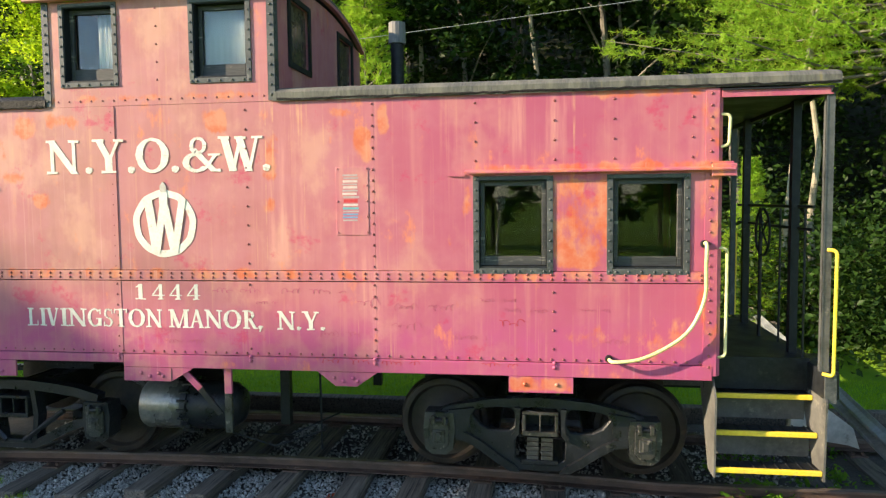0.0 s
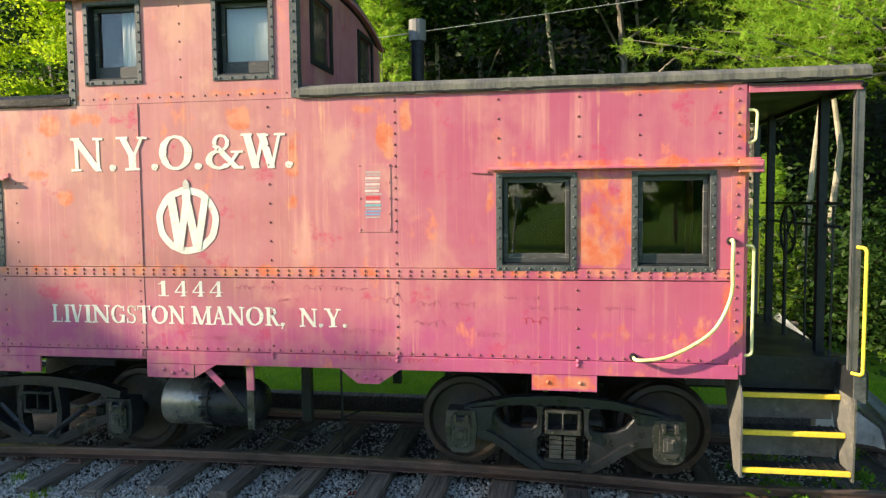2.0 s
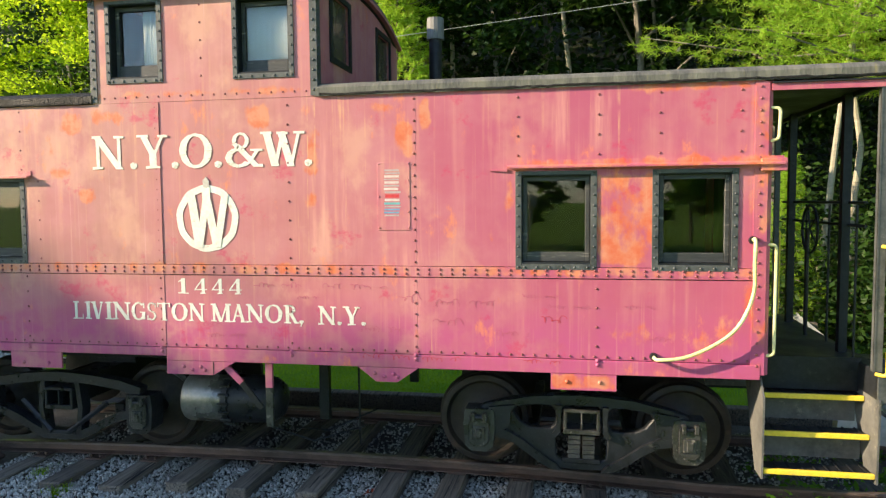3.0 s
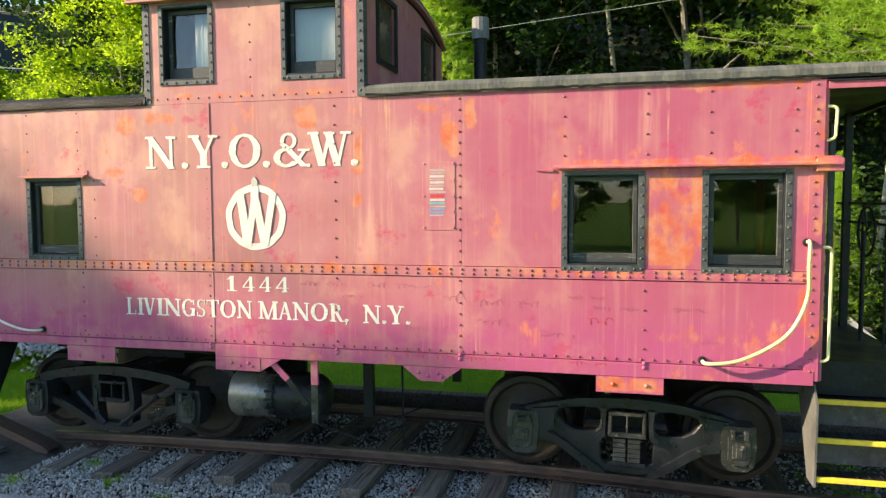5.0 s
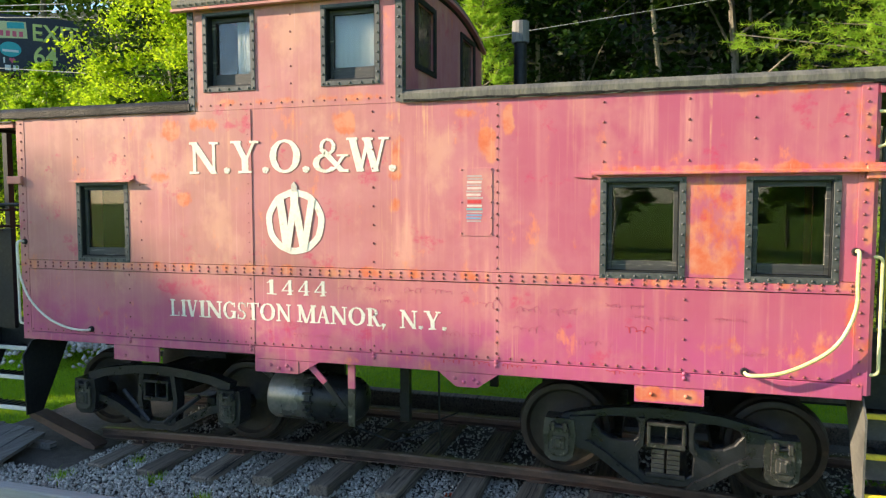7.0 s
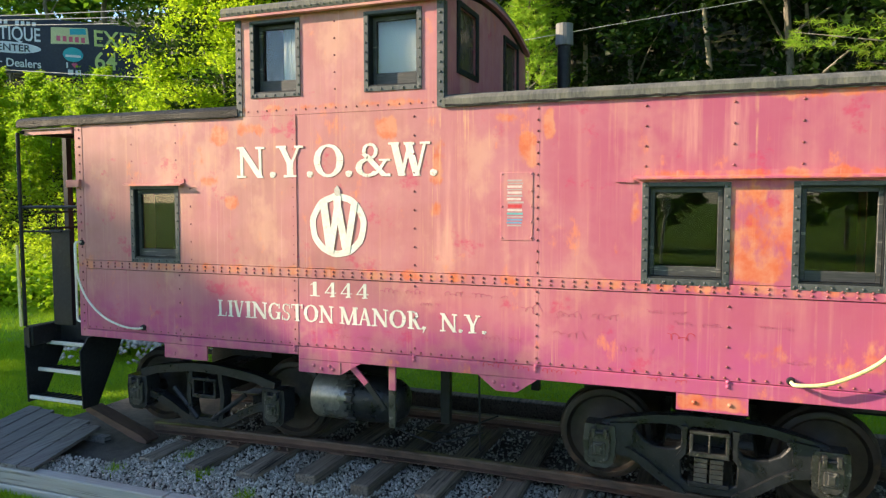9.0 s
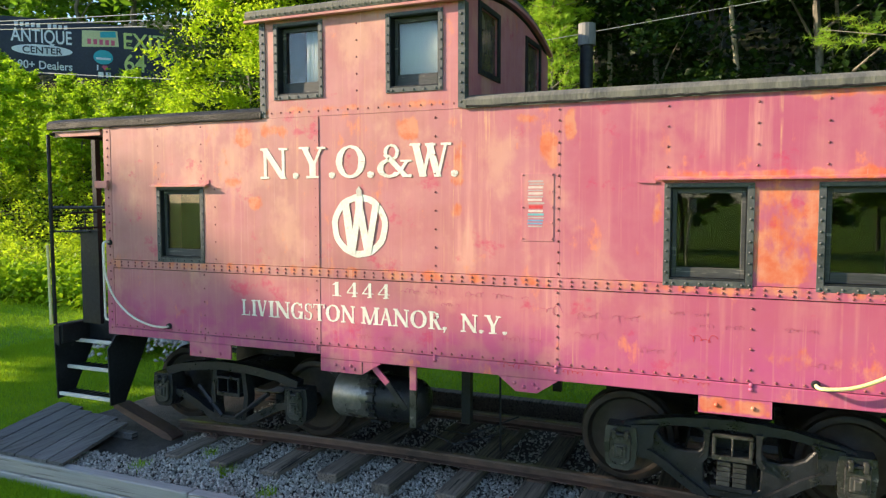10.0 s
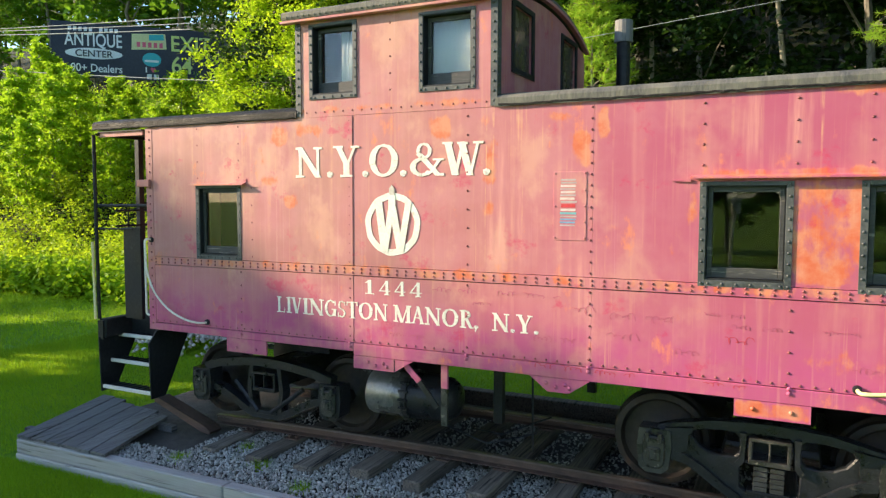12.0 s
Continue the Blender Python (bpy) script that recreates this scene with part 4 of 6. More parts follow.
def build_truck(car, cx, cast):
    t = attach(tagged(new("truck"), "cast steel four wheel truck, black and greasy"), car)
    t.location = (cx, YC, 0.34)
    zc, wb = RAIL_TOP + 0.44, 0.945
    for dx in (-wb, wb):
        for side in (-1, 1):
            yo = YC + side * 0.82          # outer face of the rim
            i = -side
            bm = bmesh.new()
            lathe(bm, cx + dx, zc, [(yo + i * 0.055, 0.05), (yo - side * -0.045 * 0, 0.085), (yo + i * 0.03, 0.12), (yo + i * 0.05, 0.29), (yo + i * 0.045, 0.35), (yo + i * 0.01, 0.375), (yo, 0.38), (yo, 0.428), (yo + i * 0.006, 0.436),
                                    (yo + i * 0.09, 0.440), (yo + i * 0.105, 0.462), (yo + i * 0.125, 0.468), (yo + i * 0.138, 0.44), (yo + i * 0.138, 0.3), (yo + i * 0.10, 0.1)])
            part("wheel", bm, WHEEL, t, "brown-black steel wheel", smooth=True)
        bm = bmesh.new()
        cyl(bm, (cx + dx, YC - 1.15, zc), (cx + dx, YC + 1.15, zc), 0.075, n=20)
        part("axle", bm, WHEEL, t, smooth=True)
    for side in (-1, 1):
        y0 = YC + side * 1.16
        ya, yb = sorted((y0 - side * 0.11, y0 + side * 0.02))

        def bar(bm, pts, w, z_off=0.0):
            """A flat-sided member along points of (x, z), w high."""
            n = len(pts)
            up, lo = [], []
            for k in range(n):
                p, q = Vector(pts[max(k - 1, 0)]), Vector(pts[min(k + 1, n - 1)])
                d = (q - p).normalized()
                nn = Vector((-d.y, d.x)) * w / 2
                c = Vector(pts[k])
                up.append((cx + c.x + nn.x, c.y + nn.y)), lo.append((cx + c.x - nn.x, c.y - nn.y))
            prism(bm, up + lo[::-1], "y", ya, yb)

        bm = bmesh.new()
        if cast:
            half = [(0.0, 0.728), (0.15, 0.725), (0.30, 0.715), (0.45, 0.695), (0.62, 0.665), (0.78, 0.625), (0.92, 0.58), (0.98, 0.52), (0.98, 0.30), (0.86, 0.26), (0.80, 0.30), (0.70, 0.295), (0.60, 0.25), (0.45, 0.155), (0.33, 0.07), (0.25, 0.03), (0.18, 0.015), (0.0, 0.015)]
            outline = half + [(-p, q) for p, q in half[-2:0:-1]]
            eye = [(0.635, 0.525), (0.61, 0.565), (0.53, 0.59), (0.40, 0.605), (0.28, 0.60), (0.245, 0.57), (0.235, 0.50), (0.245, 0.43), (0.28, 0.395), (0.38, 0.385), (0.48, 0.395), (0.57, 0.44)]
            door = [(-0.15, 0.085), (-0.225, 0.13), (-0.235, 0.30), (-0.185, 0.37), (-0.175, 0.58), (-0.14, 0.61), (0.14, 0.61), (0.175, 0.58), (0.185, 0.37), (0.235, 0.30), (0.225, 0.13), (0.15, 0.085)]
            edges = []
            for loop in (outline, eye, [(-p, q) for p, q in eye], door):
                vs = [bm.verts.new((cx + p, ya + 0.02, q)) for p, q in loop]
                edges += [bm.edges.new((vs[k], vs[(k + 1) % len(vs)])) for k in range(len(vs))]
            bmesh.ops.triangle_fill(bm, edges=edges, use_beauty=True)
            for v in [v for v in bmesh.ops.extrude_face_region(bm, geom=bm.faces[:])["geom"] if isinstance(v, bmesh.types.BMVert)]:
                v.co.y = yb - 0.02
            # raised flanges round the lower chord
            f0, f1 = (ya - 0.03, ya + 0.03) if side < 0 else (yb - 0.03, yb + 0.03)
            for sx in (-1, 1):
                low = [(0.80, 0.375), (0.68, 0.355), (0.53, 0.275), (0.38, 0.165), (0.28, 0.10), (0.23, 0.075), (0.18, 0.012), (0.28, 0.02), (0.40, 0.09), (0.54, 0.19), (0.68, 0.275), (0.80, 0.29)]
                post = [(0.185, 0.62), (0.24, 0.62), (0.225, 0.50), (0.235, 0.40), (0.27, 0.35), (0.243, 0.31), (0.195, 0.375)]
                prism(bm, [(cx + sx * p, q) for p, q in post], "y", f0 + 0.004, f1 - 0.004)
                arm = [(0.62, 0.60), (0.86, 0.57), (0.86, 0.31), (0.76, 0.33), (0.66, 0.40), (0.655, 0.53)]
                prism(bm, [(cx + sx * p, q) for p, q in arm], "y", f0 + 0.003, f1 - 0.003)
                prism(bm, [(cx + sx * p, q) for p, q in low], "y", f0, f1)
                top = [(0.0, 0.728), (0.45, 0.697), (0.80, 0.622), (0.80, 0.590), (0.45, 0.665), (0.0, 0.695)]
                prism(bm, [(cx + sx * p, q) for p, q in top], "y", f0, f1)
        else:
            bar(bm, [(-0.93, 0.57), (-0.70, 0.635), (-0.42, 0.675), (-0.15, 0.70), (0.15, 0.70), (0.42, 0.675), (0.70, 0.635), (0.93, 0.57)], 0.095)
            bar(bm, [(-0.86, 0.34), (-0.70, 0.31), (-0.52, 0.235), (-0.35, 0.14), (-0.2, 0.075), (0.2, 0.075), (0.35, 0.14), (0.52, 0.235), (0.70, 0.31), (0.86, 0.34)], 0.085)
            for sx in (-1, 1):
                bar(bm, [(sx * 0.20, 0.66), (sx * 0.235, 0.38), (sx * 0.20, 0.10)], 0.055)
        part("side_frame", bm, IRON, t, "black cast steel side frame", bevel=0.012)
        # raised lettering along the top, too worn to read
        if cast:
            bm = bmesh.new()
            for k in range(16):
                if k not in (5, 10):
                    x = cx - 0.26 + 0.034 * k
                    bx(bm, x, x + 0.018, ya - 0.035 if side < 0 else yb + 0.029, ya - 0.029 if side < 0 else yb + 0.035, 0.700, 0.722)
            part("cast_marks", bm, IRON, t, kind="stuff")
        for dx in (-wb, wb):
            bm = bmesh.new()
            q = y0 + side * 0.0
            prism(bm, [(cx + dx - 0.135, 0.55), (cx + dx + 0.135, 0.55), (cx + dx + 0.15, 0.40), (cx + dx + 0.13, 0.20), (cx + dx + 0.07, 0.15), (cx + dx - 0.07, 0.15), (cx + dx - 0.13, 0.20), (cx + dx - 0.15, 0.40)], "y", *sorted((q - side * 0.14, q + side * 0.07)))
            part("journal_box", bm, DUSTIRON if cast else IRON, t, "grease stained journal box", bevel=0.02)
            bm = bmesh.new()
            prism(bm, [(cx + dx - 0.095, 0.47), (cx + dx + 0.095, 0.47), (cx + dx + 0.095, 0.25), (cx + dx + 0.05, 0.205), (cx + dx - 0.05, 0.205), (cx + dx - 0.095, 0.25)], "y", *sorted((q + side * 0.07, q + side * 0.10)))
            bx(bm, cx + dx - 0.06, cx + dx + 0.06, *sorted((q + side * 0.10, q + side * 0.115)), 0.27, 0.40)
            bx(bm, cx + dx - 0.075, cx + dx - 0.035, *sorted((q + side * 0.07, q + side * 0.13)), 0.44, 0.53)
            bx(bm, cx + dx + 0.035, cx + dx + 0.075, *sorted((q + side * 0.07, q + side * 0.13)), 0.44, 0.53)
            bx(bm, cx + dx - 0.03, cx + dx + 0.03, *sorted((q + side * 0.115, q + side * 0.13)), 0.29, 0.38)
            part("journal_lid", bm, DUSTIRON, t, bevel=0.008)
            bm = bmesh.new()
            cyl(bm, (cx + dx - 0.085, q + side * 0.105, 0.485), (cx + dx + 0.085, q + side * 0.105, 0.485), 0.018, n=10)
            part("lid_hinge", bm, IRON, t)
        bm = bmesh.new()
        bz0, bz1 = (0.36, 0.59)
        yy = sorted((y0 + side * 0.05, y0 - side * 0.2))
        bx(bm, cx - 0.165, cx + 0.165, *yy, bz1 - 0.03, bz1)
        bx(bm, cx - 0.165, cx + 0.165, *yy, bz0, bz0 + 0.045)
        bx(bm, cx - 0.165, cx - 0.135, *yy, bz0 + 0.045, bz1 - 0.03)
        bx(bm, cx + 0.135, cx + 0.165, *yy, bz0 + 0.045, bz1 - 0.03)
        bx(bm, cx - 0.008, cx + 0.008, *yy, bz0 + 0.045, bz1 - 0.03)
        part("bolster_end", bm, DUSTIRON if cast else IRON, t, bevel=0.006)
        # spring pack under the bolster
        for dx in (-0.066, 0.066) if cast else ():
            bm = bmesh.new()
            for k in range(5):
                z = 0.13 + 0.044 * k
                bx(bm, cx + dx - 0.055, cx + dx + 0.055, *sorted((y0 + side * (0.035 - 0.004 * abs(k - 2)), y0 - side * 0.1)), z, z + 0.040)
            part("leaf_spring", bm, DUSTIRON, t, "grey leaf spring pack", bevel=0.004)
        bm = bmesh.new()
        bx(bm, cx - 0.17, cx + 0.17, *sorted((y0 + side * 0.03, y0 - side * 0.1)), 0.085, 0.128)
        part("spring_plank", bm, IRON, t, bevel=0.006)
        if not cast:
            bm = bmesh.new()
            for sx in (-1, 1):
                tube(bm, [(cx + sx * 0.5, y0 - side * 0.05, 0.42), (cx + sx * 0.1, y0 + side * 0.03, 0.12)], 0.03, 6)
            part("brake_lever", bm, IRON, t)
    bm = bmesh.new()
    bx(bm, cx - 0.15, cx + 0.15, YC - 1.0, YC + 1.0, 0.40, 0.66)
    bx(bm, cx - 0.3, cx + 0.3, YC - 0.3, YC + 0.3, 0.66, 1.02)
    part("bolster", bm, IRON, t)
    for dx in (-0.46, 0.46):
        bm = bmesh.new()
        bx(bm, cx + dx - 0.05, cx + dx + 0.05, YC - 0.85, YC + 0.85, 0.22, 0.34)
        part("brake_beam", bm, IRON, t)


def settle(car):
    """The near truck leans a little with the sagging rail."""
    for ob in car.children:
        if ob.name.startswith("truck") and ob.location.x > -1:
            ob.rotation_euler = (0, radians(0.8), 0)


def build_underframe(car):
    bm = bmesh.new()
    for y in (YC - 0.35, YC + 0.30):
        bx(bm, X0, X1, y, y + 0.06, 0.74, 1.03)
    part("centre_sill", bm, BLACK, car)
    for x in (-3.9, -1.75):
        bm = bmesh.new()
        prism(bm, [(0.02, 1.0), (0.02, 0.9), (YC - 0.4, 0.74), (YC + 0.4, 0.74), (W - 0.02, 0.9), (W - 0.02, 1.0)], "x", x - 0.05, x + 0.05)
        part("needle_beam", bm, BLACK, car)
    # brake cylinder: drum, flange ring with bolts, domed end
    d = attach(tagged(new("brake_cylinder"), "greasy dark steel brake cylinder with bolted flange"), car)
    d.location = (-3.5, 0.55, 0.5)
    y, z = 0.55, 0.50
    bm = bmesh.new()
    def drum(bm, prof, n=36):
        rings = [[bm.verts.new((x, y + r * math.cos(2 * math.pi * k / n), z + r * math.sin(2 * math.pi * k / n))) for k in range(n)] for x, r in prof]
        for a, b in zip(rings, rings[1:]):
            for k in range(n):
                bm.faces.new((a[k], a[(k + 1) % n], b[(k + 1) % n], b[k]))
        bm.faces.new(rings[0][::-1]), bm.faces.new(rings[-1])
    drum(bm, [(-4.02, 0.20), (-4.01, 0.235), (-3.98, 0.25), (-3.56, 0.25)])
    part("drum", bm, worn("greasy_steel", (0.10, 0.10, 0.097), (0.22, 0.215, 0.195), 0.32, 0.45, 6, 0.6, (0.30, 0.27, 0.2)), d, smooth=True)
    bm = bmesh.new()
    drum(bm, [(-3.56, 0.24), (-3.56, 0.272), (-3.50, 0.272), (-3.50, 0.24)])
    part("flange_ring", bm, IRON, d, smooth=True)
    for k in range(18):
        g = 2 * math.pi * k / 18
        bm = bmesh.new()
        p = (y + 0.268 * math.cos(g), z + 0.268 * math.sin(g))
        cyl(bm, (-3.585, *p), (-3.475, *p), 0.017, n=6)
        part("bolt", bm, IRON, d)
    bm = bmesh.new()
    drum(bm, [(-3.50, 0.25), (-3.20, 0.245), (-3.08, 0.225), (-3.0, 0.17), (-2.97, 0.08)])
    part("tank_end", bm, IRON, d, smooth=True)
    for a, b, w, m in (((-3.38, 0.985), (-3.19, 0.80), 0.06, RED), ((-3.19, 0.80), (-2.99, 0.56), 0.055, IRON), ):
        bm = bmesh.new()
        p, q = Vector(a), Vector(b)
        n = Vector((-(q - p).y, (q - p).x)).normalized() * w / 2
        prism(bm, [tuple(p + n), tuple(q + n), tuple(q - n), tuple(p - n)], "y", 0.02, 0.04)
        part("diagonal_strap", bm, m, car)
    for z0, z1, m in ((0.76, 1.0, RED), (0.385, 0.76, DUSTIRON)):
        bm = bmesh.new()
        bx(bm, -2.95, -2.88, 0.03, 0.06, z0, z1)
        bx(bm, -2.95, -2.938, 0.06, 0.11, z0, z1)
        part("hanger_strap", bm, m, car)
    for x, y, z0 in ((-2.68, 0.75, 0.0), (-2.05, 2.2, 0.05)):
        bm = bmesh.new()
        bx(bm, x, x + 0.10, y, y + 0.08, z0 + 0.25, 1.03)
        part("hanger_post", bm, BLACK, car)
    bm = bmesh.new()
    tube(bm, [(-2.30, 0.9, 1.0), (-2.29, 0.9, -0.05)], 0.012, 6)
    tube(bm, [(-3.2, 0.7, 0.16), (-2.7, 0.62, 0.06), (-2.2, 0.75, 0.2)], 0.01, 6)
    tube(bm, [(-3.0, 0.9, 0.1), (-2.6, 0.8, 0.12), (-2.1, 0.95, 0.33)], 0.01, 6)
    part("brake_rod", bm, BLACK, car, kind="stuff")


def build_stovepipe():
    s = thing("stovepipe", (-1.72, 2.35, 3.75), "black stovepipe with a pale weathered cap on the roof", "stovepipe")
    bm = bmesh.new()
    cyl(bm, (-1.72, 2.35, 3.68), (-1.72, 2.35, 4.50), 0.078, n=20)
    part("pipe", bm, BLACK, s, smooth=True)
    bm = bmesh.new()
    cyl(bm, (-1.72, 2.35, 4.45), (-1.72, 2.35, 4.70), 0.105, 0.10, n=14)
    part("cap", bm, worn("dull_zinc", (0.11, 0.11, 0.105), (0.19, 0.185, 0.17), 0.7, 0, 12, 0.4, (0.08, 0.075, 0.07), 0.006, (3, 3, 0.3)), s, "dull galvanised cap")


build_ground()
build_ballast()
build_track()
build_edging()
car = build_caboose()
build_handrails(car)
build_porch(car, X1 + 0.02, 1)
build_porch(car, X0 - 0.02, -1)
build_truck(car, 0.0, True)
build_truck(car, -5.41, False)
settle(car)
build_underframe(car)
build_stovepipe()


# ---- lettering on the side ----
class Pen:
    """Draws serif capitals as flat strokes, each a hair above the last, on the side wall."""

    def __init__(self, bm, y, thick):
        self.bm, self.y, self.thick, self.n = bm, y, thick, 0
        self.rng = random.Random(5)

    def poly(self, pts):
        d = self.y - self.thick - 0.0004 * (self.n % 7)
        self.n += 1
        j = 0.0035 * min(1, self.h / 0.2)
        prism(self.bm, [(self.ox + p[0] * self.w + self.rng.uniform(-j, j), self.oz + p[1] * self.h + self.rng.uniform(-j, j)) for p in pts], "y", d, self.y)

    def bar(self, p, q, t):
        """A stroke between two points with level ends, t wide along the level."""
        self.poly([(p[0] - t / 2, p[1]), (p[0] + t / 2, p[1]), (q[0] + t / 2, q[1]), (q[0] - t / 2, q[1])])

    def serif(self, x, z, half, t=0.07):
        self.poly([(x - half, z), (x + half, z), (x + half, z + t), (x - half, z + t)])

    def ring(self, cx, cz, rx, rz, tx, tz, a0=0, a1=360, n=26):
        for k in range(n):
            g, h = (radians(a0 + (a1 - a0) * (k + j) / n) for j in (0, 1.02))
            self.poly([(cx + rx * math.cos(g), cz + rz * math.sin(g)), (cx + rx * math.cos(h), cz + rz * math.sin(h)),
                       (cx + (rx - tx) * math.cos(h), cz + (rz - tz) * math.sin(h)), (cx + (rx - tx) * math.cos(g), cz + (rz - tz) * math.sin(g))])

    def letter(self, ch, x, z, w, h):
        self.ox, self.oz, self.w, self.h = x, z, w, h
        B, b, S = 0.22, 0.10, 0.07
        if ch == "N":
            self.bar((0.17, 0), (0.17, 1), b), self.bar((0.83, 0), (0.83, 1), b), self.bar((0.16, 0.98), (0.84, 0.0), B)
            self.serif(0.16, 0, 0.17), self.serif(0.14, 1 - S, 0.14), self.serif(0.84, 1 - S, 0.16)
        elif ch == "Y":
            self.bar((0.5, 0), (0.5, 0.48), B), self.bar((0.18, 1), (0.5, 0.42), B), self.bar((0.84, 1), (0.55, 0.44), b)
            self.serif(0.5, 0, 0.24), self.serif(0.18, 1 - S, 0.19), self.serif(0.83, 1 - S, 0.16)
        elif ch == "O":
            self.ring(0.5, 0.5, 0.5, 0.52, 0.22, 0.09)
        elif ch == "W":
            for p, q, t in (((0.13, 1), (0.33, 0), B * 0.75), ((0.50, 0.98), (0.33, 0), b * 0.8), ((0.48, 1), (0.68, 0), B * 0.75), ((0.88, 1), (0.69, 0), b * 0.8)):
                self.bar(p, q, t)
            self.serif(0.13, 1 - S, 0.13), self.serif(0.50, 1 - S, 0.13), self.serif(0.88, 1 - S, 0.12)
        elif ch == "&":
            self.ring(0.42, 0.76, 0.22, 0.25, 0.10, 0.08), self.ring(0.36, 0.27, 0.36, 0.29, 0.18, 0.09, 60, 330)
            self.bar((0.27, 0.68), (0.85, 0.0), B * 0.9), self.bar((0.86, 0.48), (0.62, 0.10), b), self.serif(0.84, 0.46, 0.16), self.serif(0.9, 0, 0.1)
        elif ch in ".,":
            self.ring(0.5, 0.09, 0.5, 0.10, 0.5, 0.10, n=10)
            if ch == ",":
                self.bar((0.7, 0.1), (0.3, -0.16), 0.35)
        elif ch == "I":
            self.bar((0.5, 0), (0.5, 1), 0.48), self.serif(0.5, 0, 0.5), self.serif(0.5, 1 - S, 0.5)
        elif ch == "1":
            self.bar((0.5, 0), (0.5, 1), 0.34), self.serif(0.5, 0, 0.45), self.bar((0.15, 0.78), (0.5, 0.97), 0.22)
        elif ch == "L":
            self.bar((0.28, 0), (0.28, 1), B), self.serif(0.28, 1 - S, 0.26), self.serif(0.48, 0, 0.46), self.bar((0.9, 0), (0.9, 0.28), 0.09)
        elif ch == "V":
            self.bar((0.18, 1), (0.5, 0), B), self.bar((0.84, 1), (0.54, 0), b), self.serif(0.18, 1 - S, 0.18), self.serif(0.84, 1 - S, 0.15)
        elif ch == "A":
            self.bar((0.5, 1), (0.16, 0), b), self.bar((0.48, 1), (0.82, 0), B), self.serif(0.15, 0, 0.15), self.serif(0.82, 0, 0.18), self.serif(0.48, 0.30, 0.24)
        elif ch == "T":
            self.bar((0.5, 0), (0.5, 1), B), self.serif(0.5, 0, 0.22), self.serif(0.5, 1 - S, 0.47), self.bar((0.07, 0.75), (0.07, 1), 0.09), self.bar((0.93, 0.75), (0.93, 1), 0.09)
        elif ch == "M":
            self.bar((0.14, 0), (0.14, 1), b), self.bar((0.84, 0), (0.84, 1), B * 0.85), self.bar((0.16, 1), (0.48, 0), B * 0.8), self.bar((0.82, 1), (0.50, 0), b)
            self.serif(0.14, 0, 0.14), self.serif(0.84, 0, 0.16), self.serif(0.12, 1 - S, 0.12), self.serif(0.86, 1 - S, 0.14)
        elif ch == "R":
            self.bar((0.25, 0), (0.25, 1), B), self.serif(0.25, 0, 0.22), self.serif(0.22, 1 - S, 0.2), self.ring(0.42, 0.74, 0.36, 0.26, 0.2, 0.08, -90, 90)
            self.serif(0.38, 0.48, 0.12), self.serif(0.38, 1 - S, 0.12), self.bar((0.5, 0.5), (0.85, 0), B), self.serif(0.9, 0, 0.12)
        elif ch == "G":
            self.ring(0.5, 0.5, 0.48, 0.52, 0.21, 0.09, 45, 320), self.bar((0.84, 0.05), (0.84, 0.42), B), self.serif(0.80, 0.40, 0.19), self.bar((0.86, 0.70), (0.86, 0.96), 0.08)
        elif ch == "S":
            self.ring(0.5, 0.74, 0.38, 0.27, 0.18, 0.08, 40, 265), self.ring(0.5, 0.26, 0.40, 0.27, 0.18, 0.08, -140, 85), self.bar((0.85, 0.72), (0.85, 0.98), 0.08), self.bar((0.12, 0.02), (0.12, 0.28), 0.08)
        elif ch == "4":
            self.bar((0.68, 0), (0.68, 1), B), self.bar((0.66, 1), (0.08, 0.28), b), self.serif(0.5, 0.24, 0.46, 0.08), self.serif(0.68, 0, 0.22)


